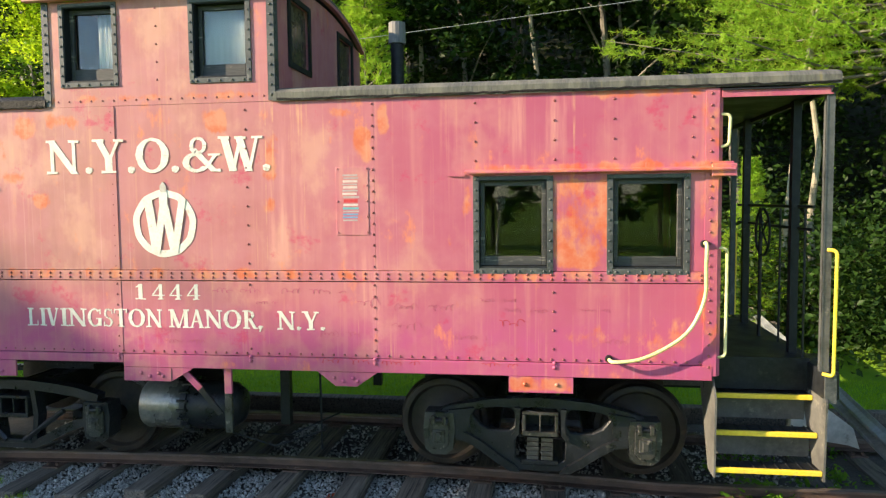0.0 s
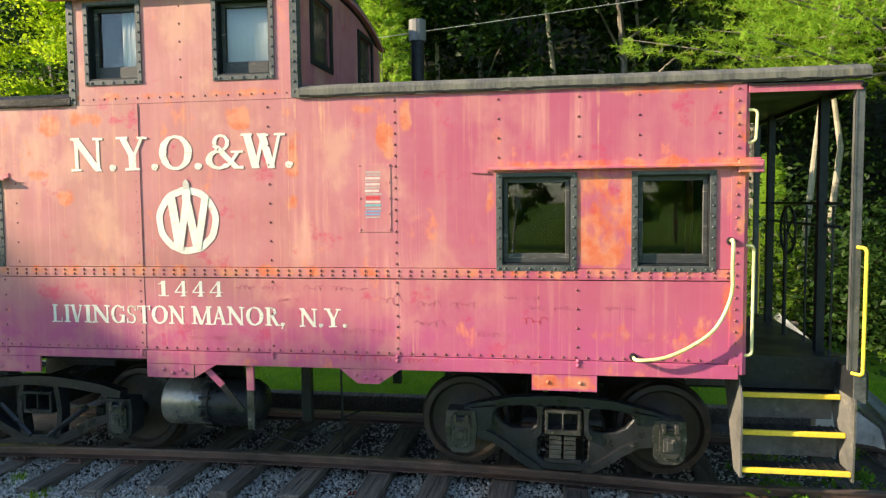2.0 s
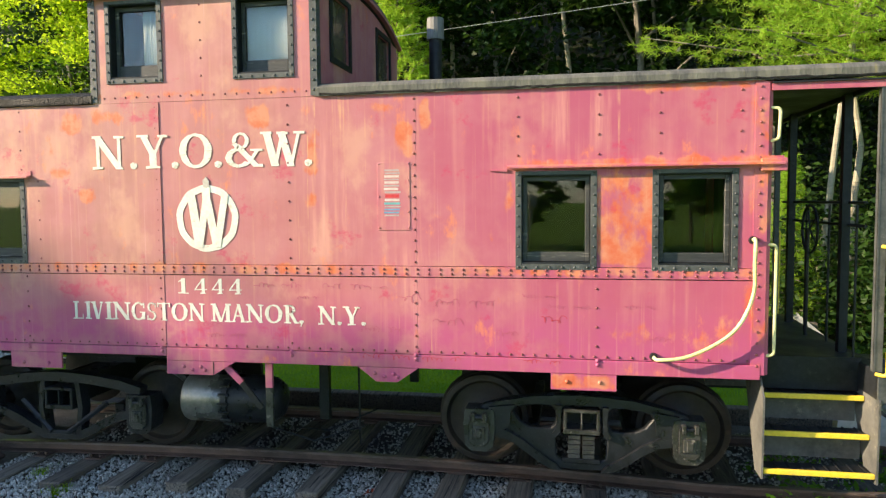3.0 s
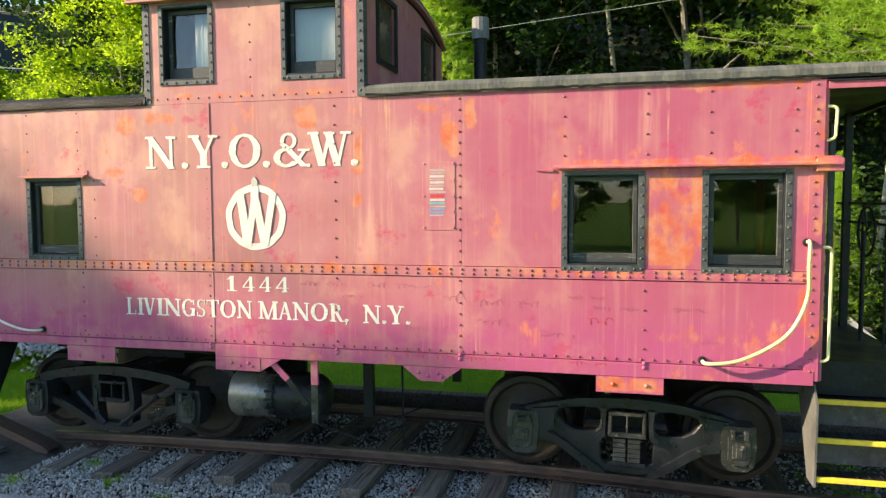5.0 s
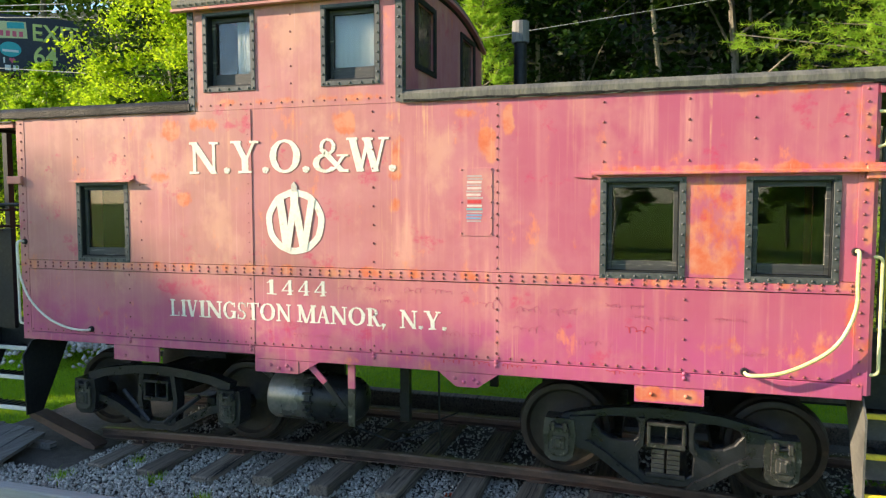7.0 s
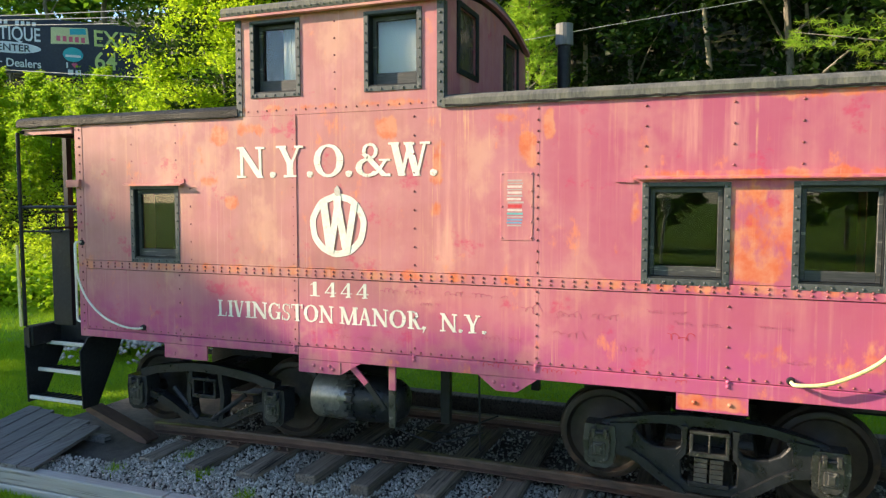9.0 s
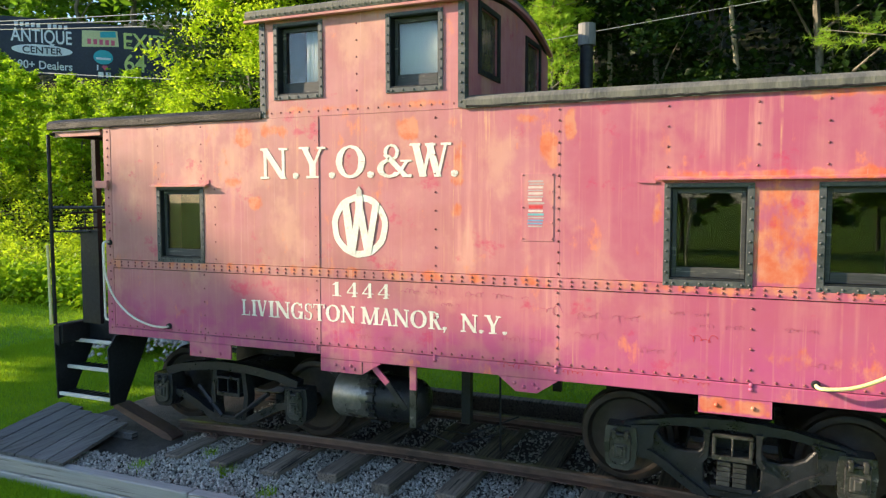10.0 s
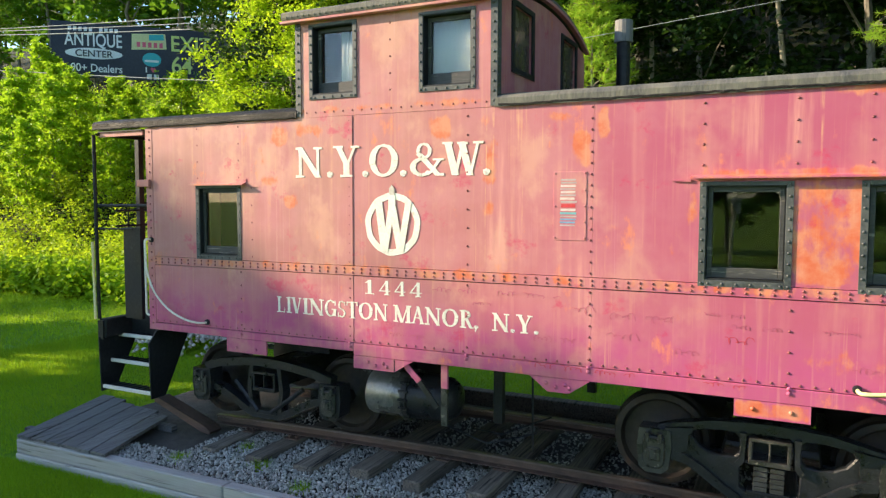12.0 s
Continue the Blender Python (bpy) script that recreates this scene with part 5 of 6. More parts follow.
def build_lettering(car):
    y = -0.0003

    def word(name, spec, z, h, thick=0.004):
        for ch, x0, x1 in spec:
            bm = bmesh.new()
            face = (-0.0043 if x0 < -3.95 else -0.0003) + (0.001 if z < 1.9 else 0)
            Pen(bm, face, thick).letter(ch, x0, z, x1 - x0, h)
            part("letter", bm, WHITE, car, "white painted serif " + name)

    # railway initials
    word("letter", [("N", -4.655, -4.315), (".", -4.255, -4.185), ("Y", -4.176, -3.855), (".", -3.825, -3.755), ("O", -3.742, -3.411), (".", -3.388, -3.313), ("&", -3.277, -2.905), ("W", -2.924, -2.496), (".", -2.500, -2.427)], 2.848, 0.315, 0.004)
    # number and home town
    word("numeral", [("1", -3.809, -3.690), ("4", -3.640, -3.500), ("4", -3.460, -3.326), ("4", -3.285, -3.142)], 1.653, 0.145, 0.0015)

    town = [("L", -4.940, -4.819), ("I", -4.806, -4.740), ("V", -4.738, -4.602), ("I", -4.587, -4.512), ("N", -4.504, -4.312), ("G", -4.304, -4.150), ("S", -4.144, -4.032), ("T", -4.030, -3.888),
            ("O", -3.880, -3.713), ("N", -3.701, -3.536), ("M", -3.469, -3.267), ("A", -3.265, -3.116), ("N", -3.111, -2.935), ("O", -2.923, -2.750), ("R", -2.738, -2.590), (",", -2.584, -2.540)]
    word("letter", town, 1.388, 0.172, 0.0015)
    word("letter", [("N", -2.399, -2.226), (".", -2.215, -2.171), ("Y", -2.160, -1.996), (".", -1.986, -1.942)], 1.384, 0.170, 0.0015)
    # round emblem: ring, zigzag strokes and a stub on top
    e = attach(tagged(new("emblem"), "round white painted railway emblem"), car)
    e.location = (-3.478, y, 2.37)
    bm = bmesh.new()
    pen = Pen(bm, y, 0.004)
    pen.ox, pen.oz, pen.w, pen.h = -3.793, 2.055, 0.63, 0.63
    n = 56
    rim = [[bm.verts.new((-3.478 + r * math.cos(2 * math.pi * k / n) * (1 + 0.012 * math.sin(k * 7.3)), yy, 2.37 + r * math.sin(2 * math.pi * k / n) * (1 + 0.012 * math.sin(k * 5.1)))) for k in range(n)] for r, yy in ((0.315, y), (0.315, y - 0.004), (0.250, y - 0.004), (0.250, y))]
    for q in range(4):
        for k in range(n):
            bm.faces.new((rim[q][k], rim[q][(k + 1) % n], rim[(q + 1) % 4][(k + 1) % n], rim[(q + 1) % 4][k]))
    part("ring", bm, WHITE, e)
    for p, q, t in (((0.245, 0.86), (0.365, 0.07), 0.13), ((0.485, 0.78), (0.365, 0.07), 0.11), ((0.51, 0.78), (0.645, 0.07), 0.12), ((0.80, 0.86), (0.65, 0.07), 0.12), ((0.497, 0.95), (0.497, 0.68), 0.13)):
        bm = bmesh.new()
        pen.bm, pen.y = bm, y - 0.003
        pen.bar(p, q, t)
        part("stroke", bm, WHITE, e)
    bm = bmesh.new()
    pen.bm = bm
    pen.poly([(0.45, 0.97), (0.55, 0.97), (0.55, 1.06), (0.50, 1.12), (0.45, 1.06)])
    part("stub", bm, worn("chipped_stub", (0.3, 0.27, 0.24), (0.5, 0.47, 0.43), 0.7), e)


def build_side_details(car):
    """The notice panel and the worn scrawls, which cannot be read and stay plain bars."""
    rng = random.Random(11)
    s = attach(tagged(new("notice_panel"), "riveted steel panel with a faded paper notice"), car)
    s.location = (-1.66, -0.004, 2.56)
    bm = bmesh.new()
    bx(bm, -1.815, -1.515, -0.005, 0.001, 2.255, 2.865)
    part("panel", bm, RED, s, bevel=0.002)
    rivets("panel_rivets", [(-1.80, z) for z in (2.28, 2.56, 2.85)] + [(-1.53, z) for z in (2.28, 2.42, 2.56, 2.7, 2.85)], s, RED, 0.010, "y", -0.005)
    tones = {"grey": (0.42, 0.34, 0.34), "red": (0.55, 0.04, 0.05), "blue": (0.16, 0.30, 0.48), "pale": (0.62, 0.50, 0.48), "teal": (0.15, 0.38, 0.42)}
    mats = {k: worn("notice_" + k, v, tuple(c * 0.8 for c in v), 0.7, 0, 60, 0.1) for k, v in tones.items()}
    z = 2.80
    for tone, h in (("grey", 0.016), ("grey", 0.014), ("pale", 0.02), ("grey", 0.012), ("pale", 0.02), ("grey", 0.016), ("pale", 0.02), ("grey", 0.016), ("red", 0.03), ("pale", 0.02), ("teal", 0.02), ("grey", 0.014), ("blue", 0.016), ("blue", 0.016), ("grey", 0.014)):
        bm = bmesh.new()
        a = -1.755 + rng.uniform(0, 0.012)
        bx(bm, a, a + 0.148 - rng.uniform(0, 0.02), -0.0062, -0.0052, z - h, z)
        part("notice_line", bm, mats[tone], s)
        z -= h + 0.011
    # scratched scrawls
    ink = worn("faded_marker", (0.38, 0.072, 0.13), (0.41, 0.09, 0.15), 0.8, 0, 40, 0.1)
    ink_red = worn("red_marker", (0.40, 0.015, 0.035), (0.42, 0.03, 0.05), 0.7, 0, 40, 0.1)
    spots = [(-3.02, 1.72, 0.55, 0.05, 0), (-2.35, 1.72, 0.6, 0.05, 0), (-1.62, 1.60, 0.18, 0.085, 0), (-1.3, 1.58, 0.55, 0.06, 0), (-1.30, 1.40, 0.40, 0.07, 0), (-0.35, 1.44, 0.20, 0.07, 1), (-0.52, 1.66, 0.35, 0.035, 0),
             (-0.30, 1.57, 0.4, 0.04, 0), (0.35, 1.58, 0.25, 0.035, 0), (-2.0, 1.33, 0.4, 0.05, 0), (-3.55, 1.34, 0.3, 0.05, 0), (-3.52, 1.24, 0.42, 0.045, 0), (-1.98, 1.085, 0.5, 0.05, 1), (-1.42, 1.075, 0.34, 0.05, 1),
             (-0.5, 1.085, 0.32, 0.04, 1), (-2.6, 1.62, 0.2, 0.03, 0), (-0.75, 1.32, 0.3, 0.05, 0), (0.55, 1.30, 0.2, 0.05, 0)]
    for x, z, w, h, red in spots:
        at = -0.0128 if z < 1.13 else -0.0012
        n = int(w / h * 22)
        p1, p2, p3, step = rng.uniform(0, 6), rng.uniform(0, 6), rng.uniform(0, 6), h * rng.uniform(0.75, 1.0)
        line = []
        for k in range(n):
            u = w * k / n
            g = 2 * math.pi * u / step
            tall = 0.30 + 0.20 * math.sin(g * 0.31 + p2)
            line.append((x + u + 0.26 * h * math.sin(g + p1) + 0.06 * h * math.sin(g * 2.3 + p3), z + h * (0.45 + tall * math.cos(g + p1) + 0.12 * math.sin(g * 0.43 + p3))))
        v, f, t = [], [], 0.0024
        for k in range(n):
            a, b = line[max(k - 1, 0)], line[min(k + 1, n - 1)]
            d = math.hypot(b[0] - a[0], b[1] - a[1]) + 1e-9
            ox, oz = -(b[1] - a[1]) / d * t, (b[0] - a[0]) / d * t
            lift = at - 0.0002 * (k % 5)
            v += [(line[k][0] - ox, lift, line[k][1] - oz), (line[k][0] + ox, lift, line[k][1] + oz)]
            if k and (k // 40) % 3 != 2:
                f.append((2 * k - 2, 2 * k, 2 * k + 1, 2 * k - 1))
        raw("scrawl", v, f, ink_red if red else ink, car, "faint unreadable scrawl on the paint", "stuff")


# ---- trees ----
def leaf_cloud(centres, size, rng, lift=0.25, wide=0.6):
    """Arrays of folded leaf blades, two triangles each, at the given places."""
    n = len(centres)
    d = rng.normal(0, 1, (n, 3))
    d[:, 2] = d[:, 2] * 0.6 - 0.15
    d /= np.linalg.norm(d, axis=1, keepdims=True)
    up = rng.normal(0, 0.7, (n, 3)) + (0, 0, 0.9)
    side = np.cross(d, up)
    side /= np.linalg.norm(side, axis=1, keepdims=True) + 1e-9
    nrm = np.cross(side, d)
    s = (size * rng.uniform(0.6, 1.25, n))[:, None]
    a, c = centres - d * s * 0.5, centres + d * s * 0.5
    b, e = centres + side * s * wide * 0.5 + nrm * s * lift * 0.4, centres - side * s * wide * 0.5 + nrm * s * lift * 0.4
    v = np.stack([a, b, c, e], 1).reshape(-1, 3)
    k = 4 * np.arange(n)[:, None]
    f = np.concatenate([k + (0, 1, 2), k + (0, 2, 3)], 1).reshape(-1, 3)
    return v, f


def limbs_mesh(bm, height, r, rng, lean=(0, 0), limbs=9, start=0.35, reach=0.3):
    """A tapered, slightly crooked trunk with limbs. Returns the limbs' ends."""
    pts = [Vector((lean[0] * t * height + rng.normal() * 0.02 * height * t, lean[1] * t * height + rng.normal() * 0.02 * height * t, height * t - 0.35)) for t in np.linspace(0, 0.95, 8)]
    tube(bm, pts, r, 8, r * 0.12)
    ends = []
    for k in range(limbs):
        t = start + (0.95 - start) * (k + rng.random()) / limbs
        i = min(int(t / 0.95 * 7), 6)
        p = pts[i].lerp(pts[i + 1], t / 0.95 * 7 - i)
        g = k * 2.4 + rng.uniform(-0.4, 0.4)
        l = height * reach * (1.15 - 0.7 * t) * rng.uniform(0.7, 1.2)
        q = p + Vector((math.cos(g) * l, math.sin(g) * l, l * rng.uniform(0.25, 0.7)))
        mid = p.lerp(q, 0.5) + Vector((0, 0, 0.06 * l))
        tube(bm, [p, mid, q], r * 0.35 * (1.1 - t), 5, r * 0.06)
        ends += [mid.lerp(q, 0.5), q]
    return ends + [pts[-1]]


def broad_tree(name, seed, height, r, leaves, size, material, bark, lean=(0, 0), start=0.3, reach=0.3, spread=0.75, limbs=12, squash=0.75):
    """A leafy tree built at the origin: trunk with limbs, crown of many leaves in clumps."""
    rng = np.random.default_rng(seed)
    tree = thing(name, (0, 0, 0), "", "tree")
    bm = bmesh.new()
    ends = limbs_mesh(bm, height, r, rng, lean, limbs, start, reach)
    part("trunk", bm, bark, tree, smooth=True)
    ends = np.array([tuple(e) for e in ends])
    n_c = len(ends) * 4
    centres = ends[rng.integers(0, len(ends), n_c)] + rng.normal(0, spread * 0.8, (n_c, 3)) * (1, 1, squash)
    weight = rng.random(n_c) + 0.2
    pick = rng.choice(n_c, leaves, p=weight / weight.sum())
    p = centres[pick] + rng.normal(0, spread * 0.42, (leaves, 3)) * (1, 1, 0.6)
    p[:, 2] = np.maximum(p[:, 2], 0.3)
    raw("crown", *leaf_cloud(p, size, rng), material, tree)
    return tree


def pine_tree(name, seed, height, r, first, whorls, reach, material, tufts_per=44):
    """A pine built at the origin: whorls of limbs set with tufts of long needles."""
    rng = np.random.default_rng(seed)
    tree = thing(name, (0, 0, 0), "", "tree")
    bm = bmesh.new()
    tube(bm, [(rng.normal() * 0.04, rng.normal() * 0.04, height * t - 0.35) for t in np.linspace(0, 1, 9)], r, 9, r * 0.1)
    spots = []
    for w in range(whorls):
        t = w / (whorls - 1)
        z = first + (height - first) * t
        for k in range(6):
            g = k * math.pi / 3 + w * 0.7 + rng.uniform(-0.3, 0.3)
            l = reach * (1 - 0.8 * t) * rng.uniform(0.65, 1.1)
            d = Vector((math.cos(g), math.sin(g), 0))
            p, q = Vector((0, 0, z)), Vector((0, 0, z)) + d * l + Vector((0, 0, 0.12 * l + rng.uniform(-0.25, 0.25)))
            m = p.lerp(q, 0.5) - Vector((0, 0, 0.06 * l))
            tube(bm, [p, m, q], 0.045 * (1.1 - t), 5, 0.008)
            for j in range(tufts_per):
                s = rng.uniform(0.3, 1.02)
                c = p.lerp(m, s * 2) if s < 0.5 else m.lerp(q, s * 2 - 1)
                fan = 0.32 * l * (1.2 - s) + 0.12
                side = Vector((-d.y, d.x, 0)) * rng.uniform(-fan, fan)
                spots.append((*(c + side + Vector((0, 0, rng.uniform(-0.34, 0.34)))), *(d + side.normalized() * 0.5 + Vector((0, 0, 0.25)))))
    part("trunk", bm, BARK, tree, smooth=True)
    spots = np.array(spots)
    n, per = len(spots), 28
    c, ax = np.repeat(spots[:, :3], per, 0), np.repeat(spots[:, 3:], per, 0)
    along = rng.uniform(-0.16, 0.10, (n * per, 1))
    d = ax + rng.normal(0, 0.9, (n * per, 3))
    d /= np.linalg.norm(d, axis=1, keepdims=True)
    side = np.cross(d, rng.normal(0, 1, (n * per, 3)))
    side /= np.linalg.norm(side, axis=1, keepdims=True)
    base = c + ax * along
    v = np.stack([base + side * 0.0085, base - side * 0.0085, base + d * rng.uniform(0.10, 0.20, (n * per, 1))], 1).reshape(-1, 3)
    raw("crown", v, np.arange(len(v)).reshape(-1, 3), material, tree)
    return tree


def plant(tree, x, y, turn=0.0, scale=1.0, tilt=(0, 0), label=""):
    c = copy_thing(tree, pose(x, y, hill_height(x, y), tilt[0], tilt[1], turn) @ Matrix.Scale(scale, 4))
    c.scale = (scale,) * 3
    if label:
        c["label"] = label
    return c


def place(tree, x, y, turn=0.0, scale=1.0, label=""):
    """Moves the first of a kind to its own spot."""
    tree.location = (x, y, hill_height(x, y))
    tree.rotation_euler = (0, 0, radians(turn))
    tree.scale = (scale,) * 3
    if label:
        tree["label"] = label


def scatter(name, spots, per, size, height, material, label, category, seed, spread=0.35):
    """Low leafy growth as one mass: clumps of leaves at the spots."""
    rng = np.random.default_rng(seed)
    spots = np.array(spots)
    n = len(spots) * per
    p = np.repeat(spots, per, 0)
    h = rng.random((n, 1)) ** 0.7
    tall = np.repeat(rng.uniform(0.6, 1.3, (len(spots), 1)), per, 0)
    p = p + np.concatenate([rng.normal(0, spread, (n, 2)) * (1.15 - 0.75 * h), h * height * tall], 1)
    raw(name, *leaf_cloud(p, size, rng), material)
    tagged(bpy.data.objects[name], label, category, kind="stuff")


def build_woods():
    rng = np.random.default_rng(21)
    # big sunny tree beside the cupola
    t = broad_tree("poplar_tree", 1, 13.5, 0.16, 110000, 0.125, LEAF_BRIGHT, BARK, start=0.10, reach=0.25, spread=0.74, limbs=28)
    place(t, -14.9, 14.1, label="bright yellow-green poplar with many small shiny leaves")
    # pines
    p = pine_tree("white_pine", 5, 13, 0.16, 5.7, 17, 6.0, NEEDLE, 100)
    place(p, 7.5, 9.9, 10, label="sunlit white pine with long soft needles")
    low = pine_tree("young_pine", 6, 9, 0.09, 1.2, 12, 2.2, NEEDLE, 30)
    place(low, -4.7, 12.6, 0, label="light green young pine behind the roof")
    plant(low, -6.6, 13.6, 50, 1.05)
    plant(low, 4.3, 9.6, 20, 0.42, label="small pine sapling beside the platform")
    # young trees on the bank below the billboard
    y = broad_tree("young_maple", 9, 6.0, 0.06, 5200, 0.20, LEAF_SAPLING, BARK, start=0.10, reach=0.15, spread=0.30, limbs=24)
    place(y, -33.0, 17.5, label="young green maple on the bank")
    for x, yy, g, s in ((-37.5, 18.5, 60, 0.95), (-40.5, 21.0, 130, 1.1), (-30.5, 20.0, 200, 0.85), (-34.5, 22.5, 260, 0.8), (-43, 24, 10, 1.3), (-29, 17.5, 90, 0.75), (-38.5, 22.8, 300, 0.8), (-36.0, 15.5, 40, 0.7), (-31.8, 15.2, 20, 0.85), (-27.2, 18.8, 75, 0.8), (-39.2, 17.0, 170, 1.0), (-33.8, 19.6, 110, 0.95), (-30.0, 22.8, 240, 0.9), (-36.4, 20.4, 330, 1.05)):
        plant(y, x, yy, g, s)
    # the wood on the hill
    kinds = []
    for seed, h, m, label in ((31, 14, LEAF_SHADED, "green tree in the hillside wood, leaves coloured dark for shade"), (32, 16, LEAF_MID, "green broadleaf tree in the hillside wood"), (33, 13, LEAF_SHADED, "slender tree in the wood, leaves coloured dark for shade")):
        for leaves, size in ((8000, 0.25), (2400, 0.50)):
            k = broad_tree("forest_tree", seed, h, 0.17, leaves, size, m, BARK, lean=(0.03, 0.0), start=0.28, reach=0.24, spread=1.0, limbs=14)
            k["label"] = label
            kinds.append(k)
    count = 0
    taken = []
    for row, (y0, step) in enumerate(((15.5, 4.2), (19.5, 4.6), (24.5, 5.0), (30.0, 5.4), (36.5, 5.8), (44.0, 6.6), (53.0, 7.4), (63.0, 8.5))):
        left, right = -1.75 * (y0 + 6) - 3, 0.62 * (y0 + 6) + 4
        x = left
        while x < right:
            px, py = x + rng.uniform(-1.2, 1.2), y0 + rng.uniform(-1.3, 1.3)
            x += step
            bearing = -px / (py + 6.2)
            if bearing > 0.84 and py < 33:      # the open bank in front of the billboard
                continue
            which = int(rng.integers(0, 3))
            if bearing > 0.84:                   # lighter leaf kind stands for sunlit trees over the bank
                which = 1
            if bearing < 0.32 and which == 1 and count % 3:    # mostly the dark kind, so leaf colour carries the shade behind the car
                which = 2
            k = kinds[2 * which + (row > 1)]
            g, s = rng.uniform(0, 360), rng.uniform(0.8, 1.2)
            if row > 3 and bearing > 0.8:
                s *= 1.3
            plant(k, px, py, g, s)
            count += 1
    # unseen trees on the right, added to hold skylight off the car's end
    for k, (x, yy) in enumerate(((16, 9), (18, 4), (21, -1), (20, -7), (25, 8), (27, 1), (26, -6), (13.5, 11.5), (31, -2))):
        if k < 6:
            place(kinds[k], x, yy, 47 * k, 1.35)
        else:
            plant(kinds[1], x, yy, 47 * k, 1.35)
    # slender pale trunks near the end of the car
    b = broad_tree("birch_tree", 40, 11, 0.10, 2500, 0.15, LEAF_SHADED, BIRCH, start=0.7, reach=0.18, spread=0.7, limbs=8)
    place(b, 4.9, 9.9, 0, label="pale leaning birch trunk in the dark wood")
    b.rotation_euler = (0, radians(6), 0)
    for x, yy, s, tilt in ((5.9, 10.5, 1.0, 4), (0.6, 15.2, 1.25, -8), (2.2, 16, 1.1, 3), (-3.8, 16.5, 1.2, 2)):
        plant(b, x, yy, 40 * x, s, (0, tilt))
    # undergrowth, its leaves coloured dark for the shade of the wood
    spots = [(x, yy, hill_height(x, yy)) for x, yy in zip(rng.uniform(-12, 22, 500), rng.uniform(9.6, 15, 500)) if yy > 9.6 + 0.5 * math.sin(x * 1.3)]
    scatter("undergrowth", spots, 42, 0.17, 1.5, LEAF_SHADED, "leafy undergrowth at the edge of the wood, coloured dark for shade", "undergrowth", 51, 0.45)
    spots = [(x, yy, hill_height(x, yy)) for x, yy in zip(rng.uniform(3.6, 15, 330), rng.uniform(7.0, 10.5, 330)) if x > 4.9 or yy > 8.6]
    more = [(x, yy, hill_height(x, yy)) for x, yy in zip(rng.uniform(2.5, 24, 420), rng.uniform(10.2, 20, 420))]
    scatter("saplings", more, 50, 0.17, 4.2, LEAF_SHADED, "leafy saplings crowding the slope, coloured dark for shade", "saplings", 55, 0.6)
    scatter("dark_bushes", spots, 60, 0.15, 2.4, LEAF_SHADED, "bushes behind the guardrail, coloured dark for shade", "bushes", 54, 0.45)
    spots = []
    while len(spots) < 900:
        yy = rng.uniform(10.2, 24)
        x = -rng.uniform(0.80, 1.85) * (yy + 6.2)
        spots.append((x, yy, hill_height(x, yy)))
    scatter("shrubs", spots, 110, 0.15, 1.35, SHRUB, "sunlit yellow-green shrubs and tall weeds on the bank", "shrubs", 52, 0.40)
    spots = []
    while len(spots) < 420:
        yy = rng.uniform(22, 36)
        x = -rng.uniform(0.72, 1.7) * (yy + 6.2)
        spots.append((x, yy, hill_height(x, yy)))
    scatter("bank_growth", spots, 70, 0.24, 2.6, LEAF_SAPLING, "leafy green growth covering the upper bank", "growth", 57, 0.7)
    spots = [(x, yy, -0.55) for x, yy in zip(rng.uniform(-36, -12, 800), rng.uniform(8.8, 10.8, 800))]
    scatter("tall_grass", spots, 34, 0.22, 1.0, BLADE, "tall unmown grass at the foot of the bank", "grass", 53, 0.25)


def build_shade_trees():
    """The trees on the sunny side of the lot, behind the camera, that shade the track; and the far side that the windows mirror."""
    t = broad_tree("maple_tree", 61, 15.5, 0.25, 12000, 0.6, LEAF_MID, BARK, start=0.12, reach=0.28, spread=1.2, limbs=18)
    place(t, -42.01, -12.2, 184.4, label="tall leafy maple at the edge of the lot")
    t.scale = (0.829, 0.649, 1.124)
    c = plant(t, -35.81, -11.8, 328.9)
    c.scale = (0.861, 0.764, 0.917)
    for x, y, g, k in ((-33, -4, 80, 0.86), (-58.5, -12, 220, 1.02), (-65, -13, 20, 0.95), (-72.5, -12, 300, 1.0)):
        plant(t, x, y, g, k)
    thin = broad_tree("maple_tree", 63, 15.5, 0.25, 3600, 0.5, LEAF_MID, BARK, start=0.12, reach=0.28, spread=1.5, limbs=18)
    place(thin, -64, -6, 40, 1.0, label="thinly leaved maple casting broken shade on the lawn")
    for x, y, g, k in ((-41.5, -4.3, 140, 0.80), (-56.5, -5, 250, 1.03)):
        plant(thin, x, y, g, k)
    far = broad_tree("maple_tree", 62, 15.5, 0.25, 3200, 1.1, LEAF_MID, BARK, start=0.12, reach=0.28, spread=1.2, limbs=14)
    place(far, -43, -47, 12, 0.6, label="leafy maple across the road")
    for k in range(12):
        plant(far, -36 + 7.6 * k + 2 * math.sin(k * 5.1), -42 - 5 * math.sin(k * 2.3), 67 * k, 0.55 + 0.1 * math.sin(k * 3.3))


# ---- billboard, wires, guardrail, small things ----
def words(name, text, size, m, material, parent, label=""):
    """Writing in the built-in font, as a thin mesh at the pose m."""
    cu = bpy.data.curves.new(name, "FONT")
    cu.body, cu.size, cu.align_x, cu.extrude, cu.offset = text, size, "CENTER", 0.01, 0.012 * size
    tmp = new(name, cu)
    me = bpy.data.meshes.new_from_object(tmp.evaluated_get(bpy.context.evaluated_depsgraph_get()))
    bpy.data.objects.remove(tmp)
    me.transform(m)
    me.materials.append(material)
    return tagged(attach(new(name, me), parent), label)


